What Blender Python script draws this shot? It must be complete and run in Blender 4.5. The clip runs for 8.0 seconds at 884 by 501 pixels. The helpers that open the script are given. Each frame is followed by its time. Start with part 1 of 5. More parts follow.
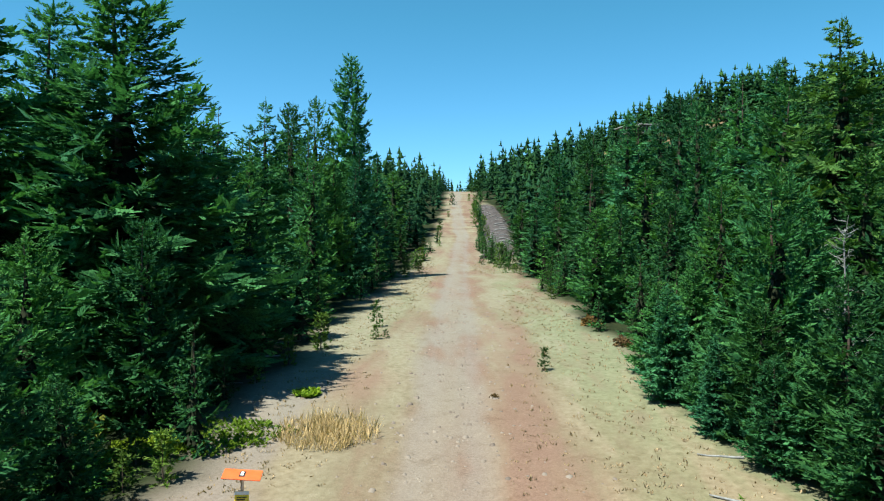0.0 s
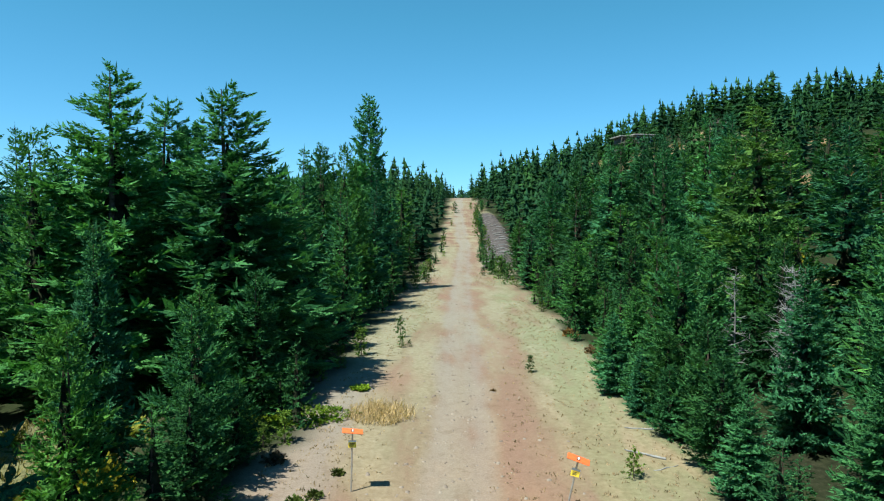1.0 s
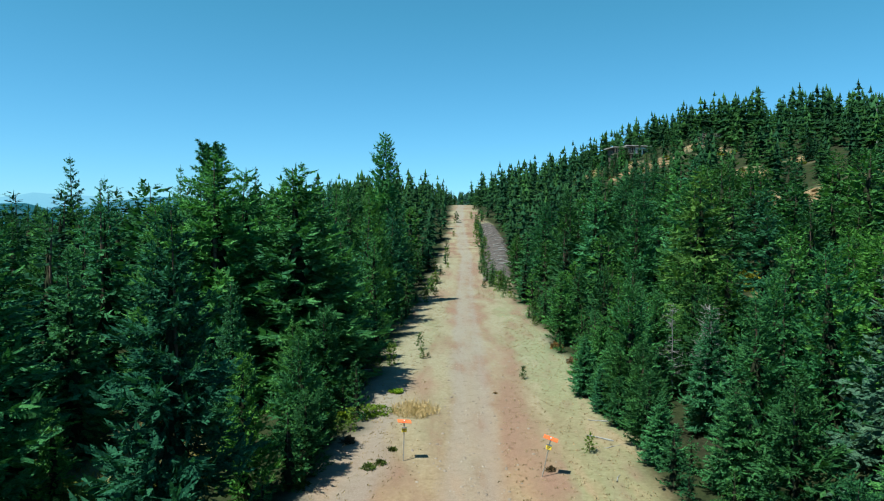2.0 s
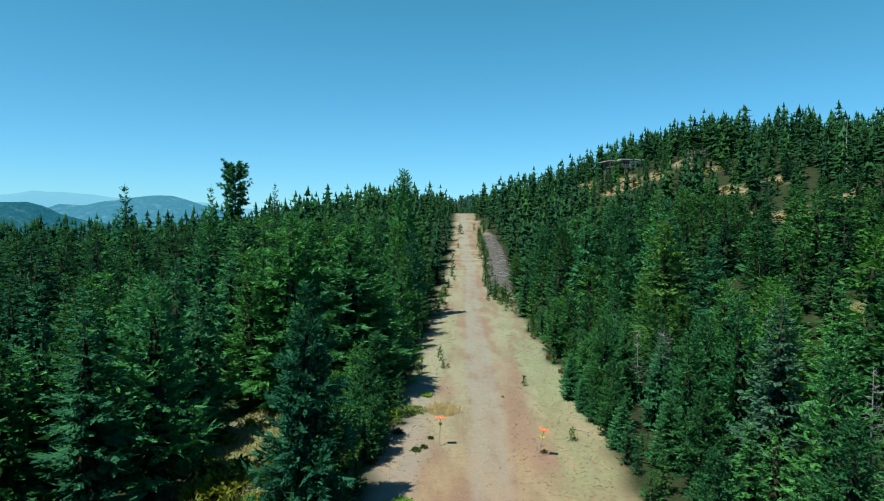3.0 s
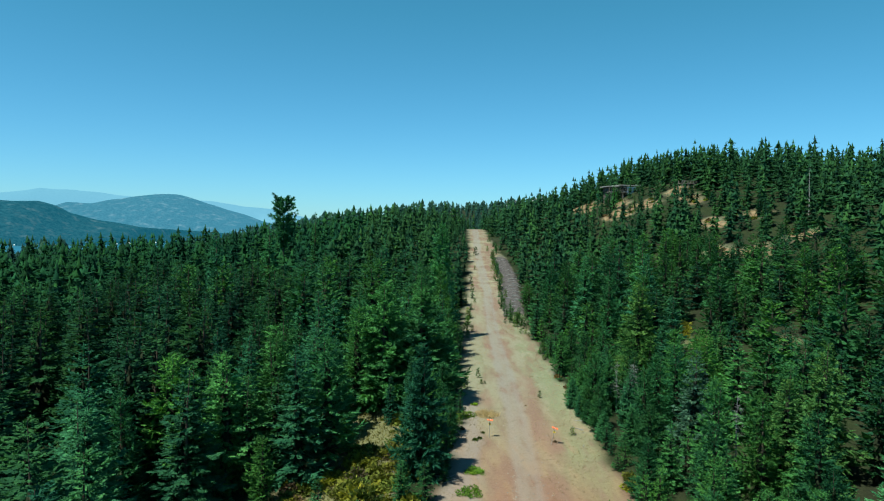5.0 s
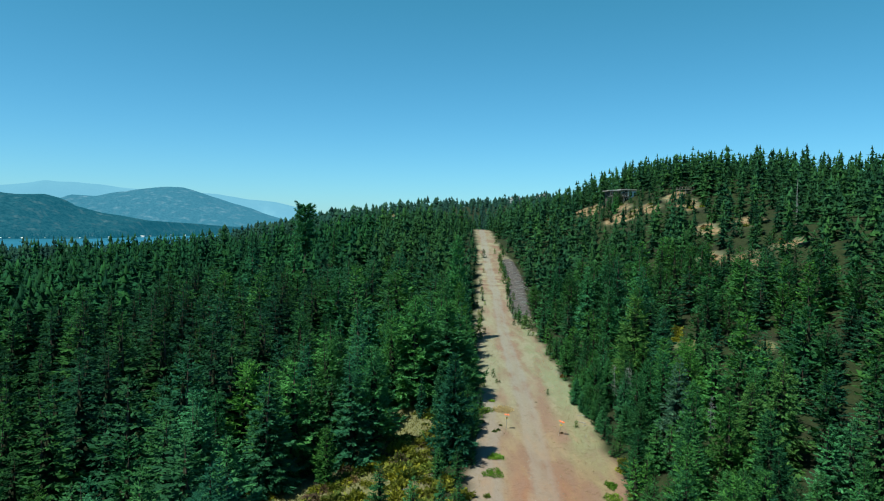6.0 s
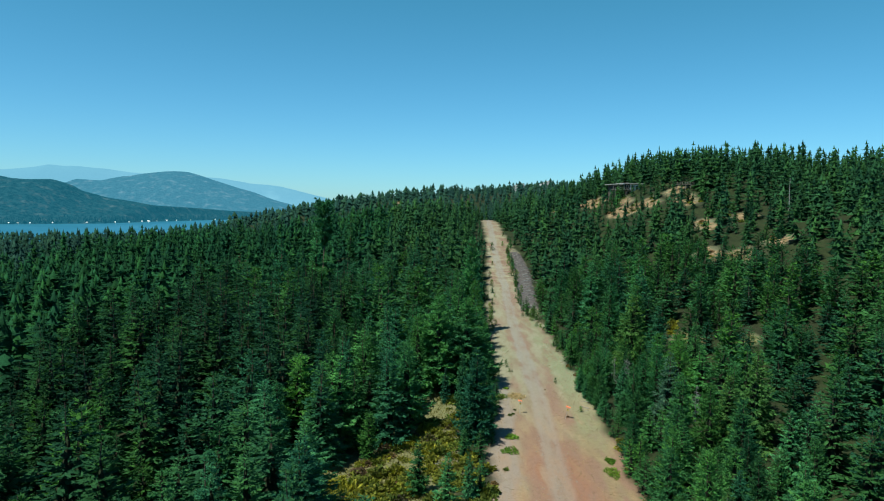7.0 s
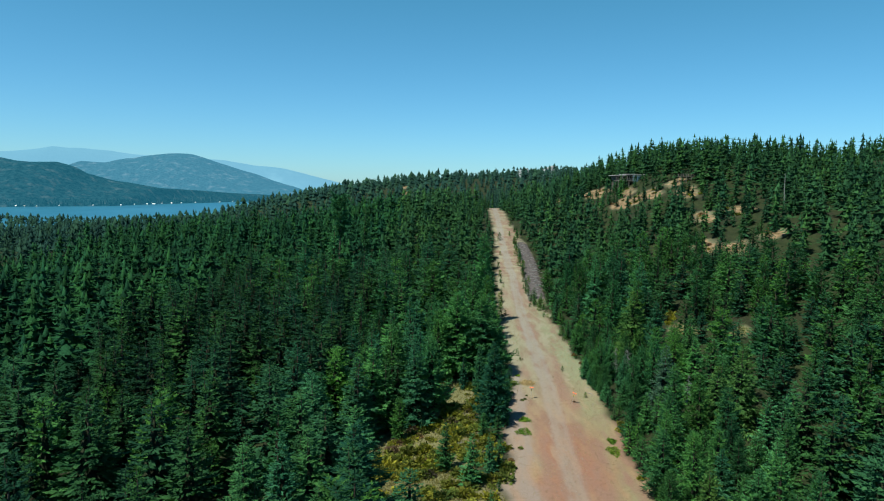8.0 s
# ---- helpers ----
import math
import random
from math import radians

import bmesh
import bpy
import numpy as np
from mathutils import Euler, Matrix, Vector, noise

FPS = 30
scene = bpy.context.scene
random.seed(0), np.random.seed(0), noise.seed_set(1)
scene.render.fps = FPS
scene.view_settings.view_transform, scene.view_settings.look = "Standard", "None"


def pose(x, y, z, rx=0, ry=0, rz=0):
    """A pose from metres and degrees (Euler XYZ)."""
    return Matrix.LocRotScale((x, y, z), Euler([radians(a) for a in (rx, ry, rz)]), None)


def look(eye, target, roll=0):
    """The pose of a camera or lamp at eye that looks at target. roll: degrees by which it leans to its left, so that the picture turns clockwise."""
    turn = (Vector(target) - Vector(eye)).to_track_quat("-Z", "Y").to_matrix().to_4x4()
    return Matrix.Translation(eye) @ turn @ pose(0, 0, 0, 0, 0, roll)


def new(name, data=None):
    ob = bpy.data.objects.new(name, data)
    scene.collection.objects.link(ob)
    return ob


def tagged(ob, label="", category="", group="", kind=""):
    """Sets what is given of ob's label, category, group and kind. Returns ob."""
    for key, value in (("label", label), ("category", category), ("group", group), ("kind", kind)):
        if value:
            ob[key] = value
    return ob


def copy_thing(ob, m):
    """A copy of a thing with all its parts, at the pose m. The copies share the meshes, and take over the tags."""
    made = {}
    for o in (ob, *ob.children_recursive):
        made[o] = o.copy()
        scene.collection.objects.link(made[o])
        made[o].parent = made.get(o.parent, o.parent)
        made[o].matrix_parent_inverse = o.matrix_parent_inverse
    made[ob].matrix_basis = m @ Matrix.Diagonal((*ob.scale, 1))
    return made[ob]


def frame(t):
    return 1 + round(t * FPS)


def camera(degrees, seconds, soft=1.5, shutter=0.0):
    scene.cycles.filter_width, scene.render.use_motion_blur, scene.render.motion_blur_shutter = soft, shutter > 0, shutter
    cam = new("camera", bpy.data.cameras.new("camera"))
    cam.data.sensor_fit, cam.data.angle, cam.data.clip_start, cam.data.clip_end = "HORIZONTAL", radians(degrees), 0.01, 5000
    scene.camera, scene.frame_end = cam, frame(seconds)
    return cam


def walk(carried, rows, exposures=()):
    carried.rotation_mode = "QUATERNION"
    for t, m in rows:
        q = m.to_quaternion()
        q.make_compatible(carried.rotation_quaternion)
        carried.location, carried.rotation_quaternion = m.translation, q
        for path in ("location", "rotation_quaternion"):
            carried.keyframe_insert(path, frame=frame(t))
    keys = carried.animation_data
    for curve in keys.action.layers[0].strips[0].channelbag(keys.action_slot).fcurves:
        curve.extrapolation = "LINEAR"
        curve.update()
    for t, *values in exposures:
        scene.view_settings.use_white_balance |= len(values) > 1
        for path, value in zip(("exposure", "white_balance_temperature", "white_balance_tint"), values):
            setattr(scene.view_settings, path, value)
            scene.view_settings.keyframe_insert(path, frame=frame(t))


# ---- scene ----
cam = camera(66.2, 8.0, soft=1.15)
METRES, EYE, TILT, LEAN, TURN = 110.0, 6.5, -1.5, 0.0, 0.0
ROWS = [
    (0.0, 0.0, 0.0, 0.0, 0.0, 0.0, 0.0),
    (0.5, -0.0028, -0.0393, 0.0073, 0.05, -0.02, -0.05),
    (1.0, -0.0063, -0.0922, 0.0174, 0.05, -0.04, -0.06),
    (1.5, -0.0106, -0.1439, 0.0291, -0.01, -0.11, -0.05),
    (3.0, -0.0349, -0.3291, 0.0734, -0.19, -0.23, -0.37),
    (3.5, -0.0465, -0.3957, 0.09, -0.19, -0.26, -0.52),
    (4.0, -0.059, -0.4618, 0.107, -0.14, -0.27, -0.61),
    (4.5, -0.0719, -0.5267, 0.1244, -0.06, -0.27, -0.72),
    (6.0, -0.1151, -0.7248, 0.1788, 0.2, -0.96, -0.96),
    (6.5, -0.1286, -0.7869, 0.1962, 0.36, -1.6, -0.99),
    (7.0, -0.1423, -0.8451, 0.2141, 0.46, -2.34, -0.98),
    (7.5, -0.1556, -0.8996, 0.2322, 0.57, -3.09, -0.99),
    (8.0, -0.169, -0.9509, 0.2508, 0.68, -3.9, -1.02),
]
walk(cam, [(t, pose(0, 0, EYE, TILT, LEAN, TURN) @ pose(METRES * x, METRES * y, METRES * z, 90 + pitch, roll, yaw)) for t, x, y, z, yaw, pitch, roll in ROWS],
     [(0.0, 1.2, 6550, 4), (1.5, 1.07, 6550, 1), (3.0, 0.92, 6550, -2), (4.5, 0.83, 6490, -4), (6.5, 0.74, 6490, -4), (8.0, 0.73, 6650, 3)])

# ---- world, sun ----
SUN_TO = Vector((-0.42, -0.34, 1.0)).normalized()      # towards the sun
world = bpy.data.worlds.new("World")
scene.world = world
world.use_nodes = True
wn = world.node_tree.nodes
bg = wn["Background"]
sky = wn.new("ShaderNodeTexSky")
sky.sky_type = "NISHITA"
sky.sun_disc = False
sky.sun_elevation = math.asin(SUN_TO.z)
sky.sun_rotation = math.atan2(SUN_TO.x, SUN_TO.y)
sky.altitude = 700
sky.air_density, sky.dust_density, sky.ozone_density = 1.0, 0.3, 2.5
where = wn.new("ShaderNodeTexCoord")
split = wn.new("ShaderNodeSeparateXYZ")
climb = wn.new("ShaderNodeMapRange")
climb.inputs["From Min"].default_value, climb.inputs["From Max"].default_value = 0.0, 0.3
hue = wn.new("ShaderNodeMix")
hue.data_type = "RGBA"
hue.inputs[6].default_value = (0.5, 0.84, 1.2, 1)      # near the horizon
hue.inputs[7].default_value = (0.385, 0.955, 1.02, 1)      # overhead
tint = wn.new("ShaderNodeMix")
tint.data_type, tint.blend_type = "RGBA", "MULTIPLY"
tint.inputs[0].default_value = 1.0
for a, b in ((where.outputs["Generated"], split.inputs[0]), (split.outputs["Z"], climb.inputs["Value"]), (climb.outputs[0], hue.inputs[0]),
             (sky.outputs[0], tint.inputs[6]), (hue.outputs[2], tint.inputs[7]), (tint.outputs[2], bg.inputs[0])):
    world.node_tree.links.new(a, b)
bg.inputs[1].default_value = 0.072
sun = new("sun", bpy.data.lights.new("sun", "SUN"))
sun.data.energy, sun.data.angle, sun.data.color = 5.0, radians(0.53), (1.0, 0.95, 0.84)
sun.matrix_world = look(SUN_TO * 100, (0, 0, 0))
scene.view_settings.exposure = 0.0


# ---- materials ----
def material(name, rough=0.8, spec=0.3):
    m = bpy.data.materials.new(name)
    m.use_nodes = True
    b = m.node_tree.nodes["Principled BSDF"]
    b.inputs["Roughness"].default_value = rough
    b.inputs["Specular IOR Level"].default_value = spec
    return m, m.node_tree, b


def node(tree, kind, **values):
    n = tree.nodes.new(kind)
    for k, v in values.items():
        n.inputs[k.replace("_", " ")].default_value = v
    return n


def noise_of(tree, scale, detail=3.0, coord=None, rough=0.55):
    n = node(tree, "ShaderNodeTexNoise", Scale=scale, Detail=detail, Roughness=rough)
    if coord is None:
        coord = tree.nodes.new("ShaderNodeNewGeometry").outputs["Position"]
    tree.links.new(coord, n.inputs["Vector"])
    return n.outputs["Fac"]


def ramp(tree, fac, *stops):
    r = tree.nodes.new("ShaderNodeValToRGB")
    e = r.color_ramp.elements
    while len(e) < len(stops):
        e.new(0.5)
    for el, (p, c) in zip(e, stops):
        el.position = p
        el.color = (*c, 1) if len(c) == 3 else c
    tree.links.new(fac, r.inputs[0])
    return r.outputs[0]


def mix(tree, fac, a, b, how="MIX"):
    n = tree.nodes.new("ShaderNodeMix")
    n.data_type, n.blend_type = "RGBA", how
    for v, s in ((fac, 0), (a, 6), (b, 7)):
        if isinstance(v, (int, float)):
            n.inputs[s].default_value = v
        elif isinstance(v, tuple):
            n.inputs[s].default_value = (*v, 1)
        else:
            tree.links.new(v, n.inputs[s])
    return n.outputs[2]


def calc(tree, how, a, b=0.0, clamp=False):
    n = tree.nodes.new("ShaderNodeMath")
    n.operation, n.use_clamp = how, clamp
    for v, s in ((a, 0), (b, 1)):
        if isinstance(v, (int, float)):
            n.inputs[s].default_value = v
        else:
            tree.links.new(v, n.inputs[s])
    return n.outputs[0]


def step(tree, v, lo, hi, a=0.0, b=1.0):
    n = node(tree, "ShaderNodeMapRange", From_Min=lo, From_Max=hi, To_Min=a, To_Max=b)
    n.interpolation_type = "SMOOTHSTEP"
    tree.links.new(v, n.inputs["Value"])
    return n.outputs["Result"]


def bump(tree, b, height, strength=0.3, distance=0.05):
    n = node(tree, "ShaderNodeBump", Strength=strength, Distance=distance)
    tree.links.new(height, n.inputs["Height"])
    tree.links.new(n.outputs[0], b.inputs["Normal"])


def foliage(name, dark, light, through_light=0.24, patch=0.16, vary=1.0, tone=0.74, holes=0.0, gap=8.0):
    """Needles: tree to tree and clump to clump variation, some light passing through."""
    dark, light = ((0.88 * tone * c[0], 0.75 * tone * c[1], 0.76 * tone * c[2]) for c in (dark, light))
    m, t, b = material(name, 0.75, 0.03)
    who = t.nodes.new("ShaderNodeObjectInfo").outputs["Random"]
    if patch == 0.09:
        each = t.nodes.new("ShaderNodeAttribute")
        each.attribute_name = "tree"
        who = each.outputs["Fac"]
    isl = t.nodes.new("ShaderNodeNewGeometry").outputs["Random Per Island"]
    big = noise_of(t, patch, 2.0)
    fine = noise_of(t, 3.2, 3.0, None, 0.7)
    f = calc(t, "ADD", calc(t, "MULTIPLY", isl, 0.35), calc(t, "MULTIPLY", fine, 0.65))
    c = ramp(t, f, (0.28, dark), (0.72, light))
    needle = noise_of(t, 13.0, 2.0, None, 0.6)
    c = mix(t, 1.0, c, ramp(t, needle, (0.35, (0.55, 0.58, 0.6)), (0.65, (1.35, 1.3, 1.2))), "MULTIPLY")
    bump(t, b, fine, 0.25, 0.15)
    tint = ramp(t, calc(t, "ADD", calc(t, "MULTIPLY", big, 0.6), calc(t, "MULTIPLY", who, 0.58)),
                (0.3, (0.66, 0.82, 0.9)), (0.55, (1.0, 1.0, 0.95)), (0.85, (1.42, 1.26, 0.74)))
    c = mix(t, vary, c, tint, "MULTIPLY")
    shade = calc(t, "FRACT", calc(t, "MULTIPLY", who, 7.31))
    c = mix(t, vary, c, ramp(t, shade, (0.0, (0.62, 0.64, 0.68)), (0.5, (0.98, 0.98, 0.98)), (1.0, (1.4, 1.36, 1.25))), "MULTIPLY")
    t.links.new(c, b.inputs["Base Color"])
    tr = t.nodes.new("ShaderNodeBsdfTranslucent")
    t.links.new(mix(t, 1.0, c, (1.1, 1.25, 0.6), "MULTIPLY"), tr.inputs[0])
    mx = t.nodes.new("ShaderNodeMixShader")
    mx.inputs[0].default_value = through_light
    t.links.new(b.outputs[0], mx.inputs[1])
    t.links.new(tr.outputs[0], mx.inputs[2])
    last = mx.outputs[0]
    if holes:
        # sprays are open: ragged gaps between the clumps of needles
        gaps = step(t, noise_of(t, gap, 2.0, None, 0.6), holes - 0.012, holes + 0.012)
        cut = t.nodes.new("ShaderNodeMixShader")
        t.links.new(gaps, cut.inputs[0])
        t.links.new(t.nodes.new("ShaderNodeBsdfTransparent").outputs[0], cut.inputs[1])
        t.links.new(last, cut.inputs[2])
        last = cut.outputs[0]
    t.links.new(last, t.nodes["Material Output"].inputs[0])
    return m


FIR = foliage("fir_needles", (0.0102, 0.0578, 0.034), (0.0382, 0.1487, 0.0765), tone=1.55, holes=0.42, gap=8.5)
PINE = foliage("pine_needles", (0.015, 0.078, 0.036), (0.055, 0.2, 0.075), tone=0.98, holes=0.42, gap=8.5)
LIGHT_PINE = foliage("light_pine_needles", (0.045, 0.12, 0.035), (0.12, 0.25, 0.08), tone=1.00)
STAND_FIR = foliage("spruce_needles", (0.017, 0.078, 0.043), (0.0382, 0.1487, 0.0765), tone=0.97)
STAND_PINE = foliage("lodgepole_needles", (0.0153, 0.0765, 0.0323), (0.051, 0.1827, 0.068), tone=0.85)
# darkened needle copies: the shade of the west side is put into their colour
SHADED_SPRUCE = foliage("shaded_spruce_needles", (0.0051, 0.0289, 0.017), (0.0191, 0.0743, 0.0382), tone=1.22)
FOREST_SHADED = foliage("shaded_forest_needles", (0.005, 0.026, 0.014), (0.0165, 0.084, 0.04), patch=0.09, tone=1.23, vary=0.8)
CEDAR = foliage("cedar_fronds", (0.029, 0.092, 0.027), (0.082, 0.21, 0.066), tone=1.08, holes=0.42, gap=8.5)
FOREST = foliage("forest_needles", (0.008, 0.034, 0.018), (0.0285, 0.105, 0.05), patch=0.09, tone=1.11, vary=0.8)
# the blue haze of distance is mixed into this needle colour
FOREST_FAR = foliage("haze_tinted_needles", (0.013, 0.05, 0.046), (0.03, 0.1, 0.085), patch=0.09, tone=0.85, vary=0.6)
SHRUB = foliage("shrub_leaves", (0.1, 0.15, 0.03), (0.26, 0.33, 0.075), patch=0.5)
RUST = foliage("rust_leaves", (0.1, 0.085, 0.06), (0.2, 0.17, 0.12), patch=0.5)
MAT_GREEN = foliage("creeping_juniper", (0.11, 0.25, 0.03), (0.26, 0.48, 0.065), patch=0.8)
STRAW = foliage("dry_grass", (0.38, 0.335, 0.21), (0.56, 0.51, 0.35), patch=0.7, vary=0.15)
GOLD = foliage("golden_grass", (0.52, 0.48, 0.28), (0.74, 0.68, 0.43), patch=0.7, vary=0.15)


BLUE_FIR = foliage("blue_fir_needles", (0.0187, 0.0638, 0.0493), (0.0638, 0.153, 0.1105), tone=1.47, holes=0.42, gap=8.5)
SHRUB_DARK = foliage("green_shrub_leaves", (0.07, 0.13, 0.03), (0.17, 0.26, 0.07), patch=0.5)
MEADOW = foliage("meadow_grass", (0.16, 0.2, 0.06), (0.36, 0.37, 0.15), patch=0.5, vary=0.15)


def bark_material(name, a, b2):
    m, t, b = material(name, 0.9, 0.1)
    n = noise_of(t, 6.0, 4.0)
    t.links.new(ramp(t, n, (0.3, a), (0.7, b2)), b.inputs["Base Color"])
    bump(t, b, n, 0.6, 0.03)
    return m


BARK = bark_material("bark", (0.035, 0.026, 0.02), (0.11, 0.085, 0.07))
# near-black core colour: dead twigs with the crown's inner shade put in
INNER_SHADE = bark_material("shaded_inner_twigs", (0.007, 0.011, 0.006), (0.02, 0.026, 0.014))
GREY_WOOD = bark_material("weathered_wood", (0.12, 0.125, 0.13), (0.25, 0.26, 0.265))


def ground_material():
    m, t, b = material("ground_soil", 0.95, 0.1)
    att = t.nodes.new("ShaderNodeAttribute")
    att.attribute_name = "across"
    u = att.outputs["Fac"]
    att2 = t.nodes.new("ShaderNodeAttribute")
    att2.attribute_name = "cover"
    cover = att2.outputs["Fac"]
    pos = t.nodes.new("ShaderNodeNewGeometry").outputs["Position"]
    stretch = node(t, "ShaderNodeMapping")
    stretch.inputs["Scale"].default_value = (1.0, 0.28, 1.0)
    t.links.new(pos, stretch.inputs["Vector"])
    along = stretch.outputs[0]
    broad = noise_of(t, 0.16, 3.0, along)
    mid = noise_of(t, 0.55, 4.0, along)
    fine = noise_of(t, 4.5, 5.0, None, 0.7)
    grit = noise_of(t, 14.0, 4.0, None, 0.75)
    # dry grass
    straw = ramp(t, fine, (0.25, (0.27, 0.24, 0.155)), (0.5, (0.39, 0.358, 0.245)), (0.78, (0.5, 0.468, 0.34)))
    green = ramp(t, fine, (0.3, (0.24, 0.262, 0.145)), (0.75, (0.4, 0.43, 0.26)))
    side = step(t, calc(t, "ADD", u, calc(t, "MULTIPLY", calc(t, "SUBTRACT", mid, 0.5), 5.0)), 2.0, 5.0, -0.04, 0.12)
    grass = mix(t, step(t, calc(t, "ADD", mid, side), 0.42, 0.62, 0.0, 0.9), straw, green)
    soil = ramp(t, grit, (0.25, (0.22, 0.138, 0.1)), (0.55, (0.355, 0.23, 0.17)), (0.8, (0.47, 0.34, 0.265)))
    gravel = ramp(t, grit, (0.25, (0.24, 0.21, 0.185)), (0.5, (0.38, 0.34, 0.3)), (0.8, (0.5, 0.46, 0.41)))
    # bare red soil in long patches, gravel along the wheel tracks
    near_track = step(t, calc(t, "ABSOLUTE", calc(t, "SUBTRACT", u, 0.9)), 1.0, 6.0, 0.12, -0.07)
    ragged = calc(t, "ADD", broad, calc(t, "MULTIPLY", calc(t, "SUBTRACT", mid, 0.5), 1.1))
    parts = t.nodes.new("ShaderNodeSeparateXYZ")
    t.links.new(pos, parts.inputs[0])
    nearer = calc(t, "ADD", step(t, parts.outputs["Y"], -8.0, 16.0, 0.16, 0.0), step(t, parts.outputs["Y"], 70.0, 120.0, 0.0, 0.03))
    bare = step(t, calc(t, "ADD", calc(t, "ADD", ragged, near_track), nearer), 0.36, 0.8, 0.0, 0.95)
    col = mix(t, bare, grass, soil)
    att6 = t.nodes.new("ShaderNodeAttribute")
    att6.attribute_name = "red_soil"
    patchy = calc(t, "ADD", att6.outputs["Fac"], calc(t, "MULTIPLY", calc(t, "SUBTRACT", calc(t, "ADD", calc(t, "MULTIPLY", mid, 0.5), calc(t, "MULTIPLY", noise_of(t, 1.6, 4.0, along, 0.65), 0.5)), 0.5), 2.2))
    patchy = calc(t, "ADD", patchy, step(t, parts.outputs["Y"], -14.0, 8.0, 0.42, 0.0))
    red = ramp(t, grit, (0.25, (0.23, 0.14, 0.105)), (0.55, (0.385, 0.245, 0.185)), (0.8, (0.48, 0.34, 0.27)))
    col = mix(t, step(t, patchy, 0.0, 1.5, 0.0, 0.8), col, red)
    # washed ridges across the steep climb
    flat = node(t, "ShaderNodeMapping")
    flat.inputs["Scale"].default_value = (0.16, 0.5, 0.5)
    t.links.new(pos, flat.inputs["Vector"])
    ridge = noise_of(t, 1.0, 4.0, flat.outputs[0], 0.6)
    climb_part = step(t, parts.outputs["Y"], 105.0, 150.0)
    col = mix(t, calc(t, "MULTIPLY", climb_part, step(t, ridge, 0.5, 0.6, 0.0, 0.75)), col, mix(t, 1.0, soil, (0.85, 0.78, 0.72), "MULTIPLY"))
    col = mix(t, calc(t, "MULTIPLY", climb_part, step(t, ridge, 0.46, 0.38, 0.0, 0.6)), col, mix(t, 1.0, straw, (1.15, 1.12, 1.05), "MULTIPLY"))
    rut = calc(t, "ABSOLUTE", calc(t, "SUBTRACT", calc(t, "ABSOLUTE", u), 0.85))
    wob = calc(t, "ADD", rut, calc(t, "MULTIPLY", calc(t, "SUBTRACT", mid, 0.5), 2.2))
    col = mix(t, step(t, wob, 0.0, 0.9, 0.6, 0.0), col, gravel)
    crown_of_road = calc(t, "ADD", calc(t, "ABSOLUTE", calc(t, "ADD", u, 0.2)), calc(t, "MULTIPLY", calc(t, "SUBTRACT", mid, 0.5), 4.0))
    col = mix(t, step(t, crown_of_road, 0.2, 1.5, 0.65, 0.0), col, mix(t, 0.25, gravel, straw))
    margin = calc(t, "ADD", calc(t, "MULTIPLY", u, -1.0), calc(t, "MULTIPLY", calc(t, "SUBTRACT", mid, 0.5), 3.5))
    col = mix(t, calc(t, "MULTIPLY", step(t, margin, 4.0, 5.4, 0.0, 0.75), step(t, parts.outputs["Y"], 24.0, 34.0, 1.0, 0.0)), col, gravel)
    # iron-rich soil stains the lower stretch
    col = mix(t, calc(t, "MULTIPLY", step(t, parts.outputs["Y"], -6.0, 40.0, 0.9, 0.0), step(t, mid, 0.3, 0.62, 1.0, 0.35)), col, mix(t, 1.0, col, (1.14, 0.82, 0.68), "MULTIPLY"))
    # forest floor and open slopes
    litter = ramp(t, fine, (0.3, (0.015, 0.02, 0.01)), (0.55, (0.04, 0.045, 0.024)), (0.8, (0.1, 0.09, 0.06)))
    moss = ramp(t, calc(t, "ADD", calc(t, "MULTIPLY", fine, 0.6), calc(t, "MULTIPLY", mid, 0.4)), (0.35, (0.012, 0.024, 0.009)), (0.65, (0.06, 0.075, 0.03)))
    floor_col = mix(t, step(t, broad, 0.35, 0.5), litter, moss)
    speck = noise_of(t, 1.7, 5.0, None, 0.7)
    col = mix(t, step(t, speck, 0.52, 0.7, 0.0, 0.45), col, mix(t, 1.0, col, (0.62, 0.56, 0.5), "MULTIPLY"))
    col = mix(t, step(t, speck, 0.42, 0.28, 0.0, 0.5), col, mix(t, 1.0, col, (1.22, 1.22, 1.2), "MULTIPLY"))
    col = mix(t, cover, col, floor_col)
    att4 = t.nodes.new("ShaderNodeAttribute")
    att4.attribute_name = "glade"
    olive = ramp(t, fine, (0.3, (0.12, 0.13, 0.045)), (0.55, (0.24, 0.24, 0.095)), (0.8, (0.38, 0.34, 0.18)))
    col = mix(t, att4.outputs["Fac"], col, olive)
    att5 = t.nodes.new("ShaderNodeAttribute")
    att5.attribute_name = "parched"
    gold = ramp(t, calc(t, "ADD", calc(t, "MULTIPLY", noise_of(t, 0.4, 5.0, None, 0.7), 0.7), calc(t, "MULTIPLY", fine, 0.3)),
                (0.36, (0.08, 0.075, 0.035)), (0.46, (0.24, 0.165, 0.085)), (0.54, (0.38, 0.25, 0.145)), (0.64, (0.44, 0.37, 0.22)))
    torn = calc(t, "ADD", att5.outputs["Fac"], calc(t, "MULTIPLY", calc(t, "SUBTRACT", noise_of(t, 0.35, 4.0, None, 0.7), 0.5), 2.6))
    col = mix(t, calc(t, "MULTIPLY", step(t, torn, 0.42, 0.66), step(t, att5.outputs["Fac"], 0.02, 0.15)), col, gold)
    att3 = t.nodes.new("ShaderNodeAttribute")
    att3.attribute_name = "bank"
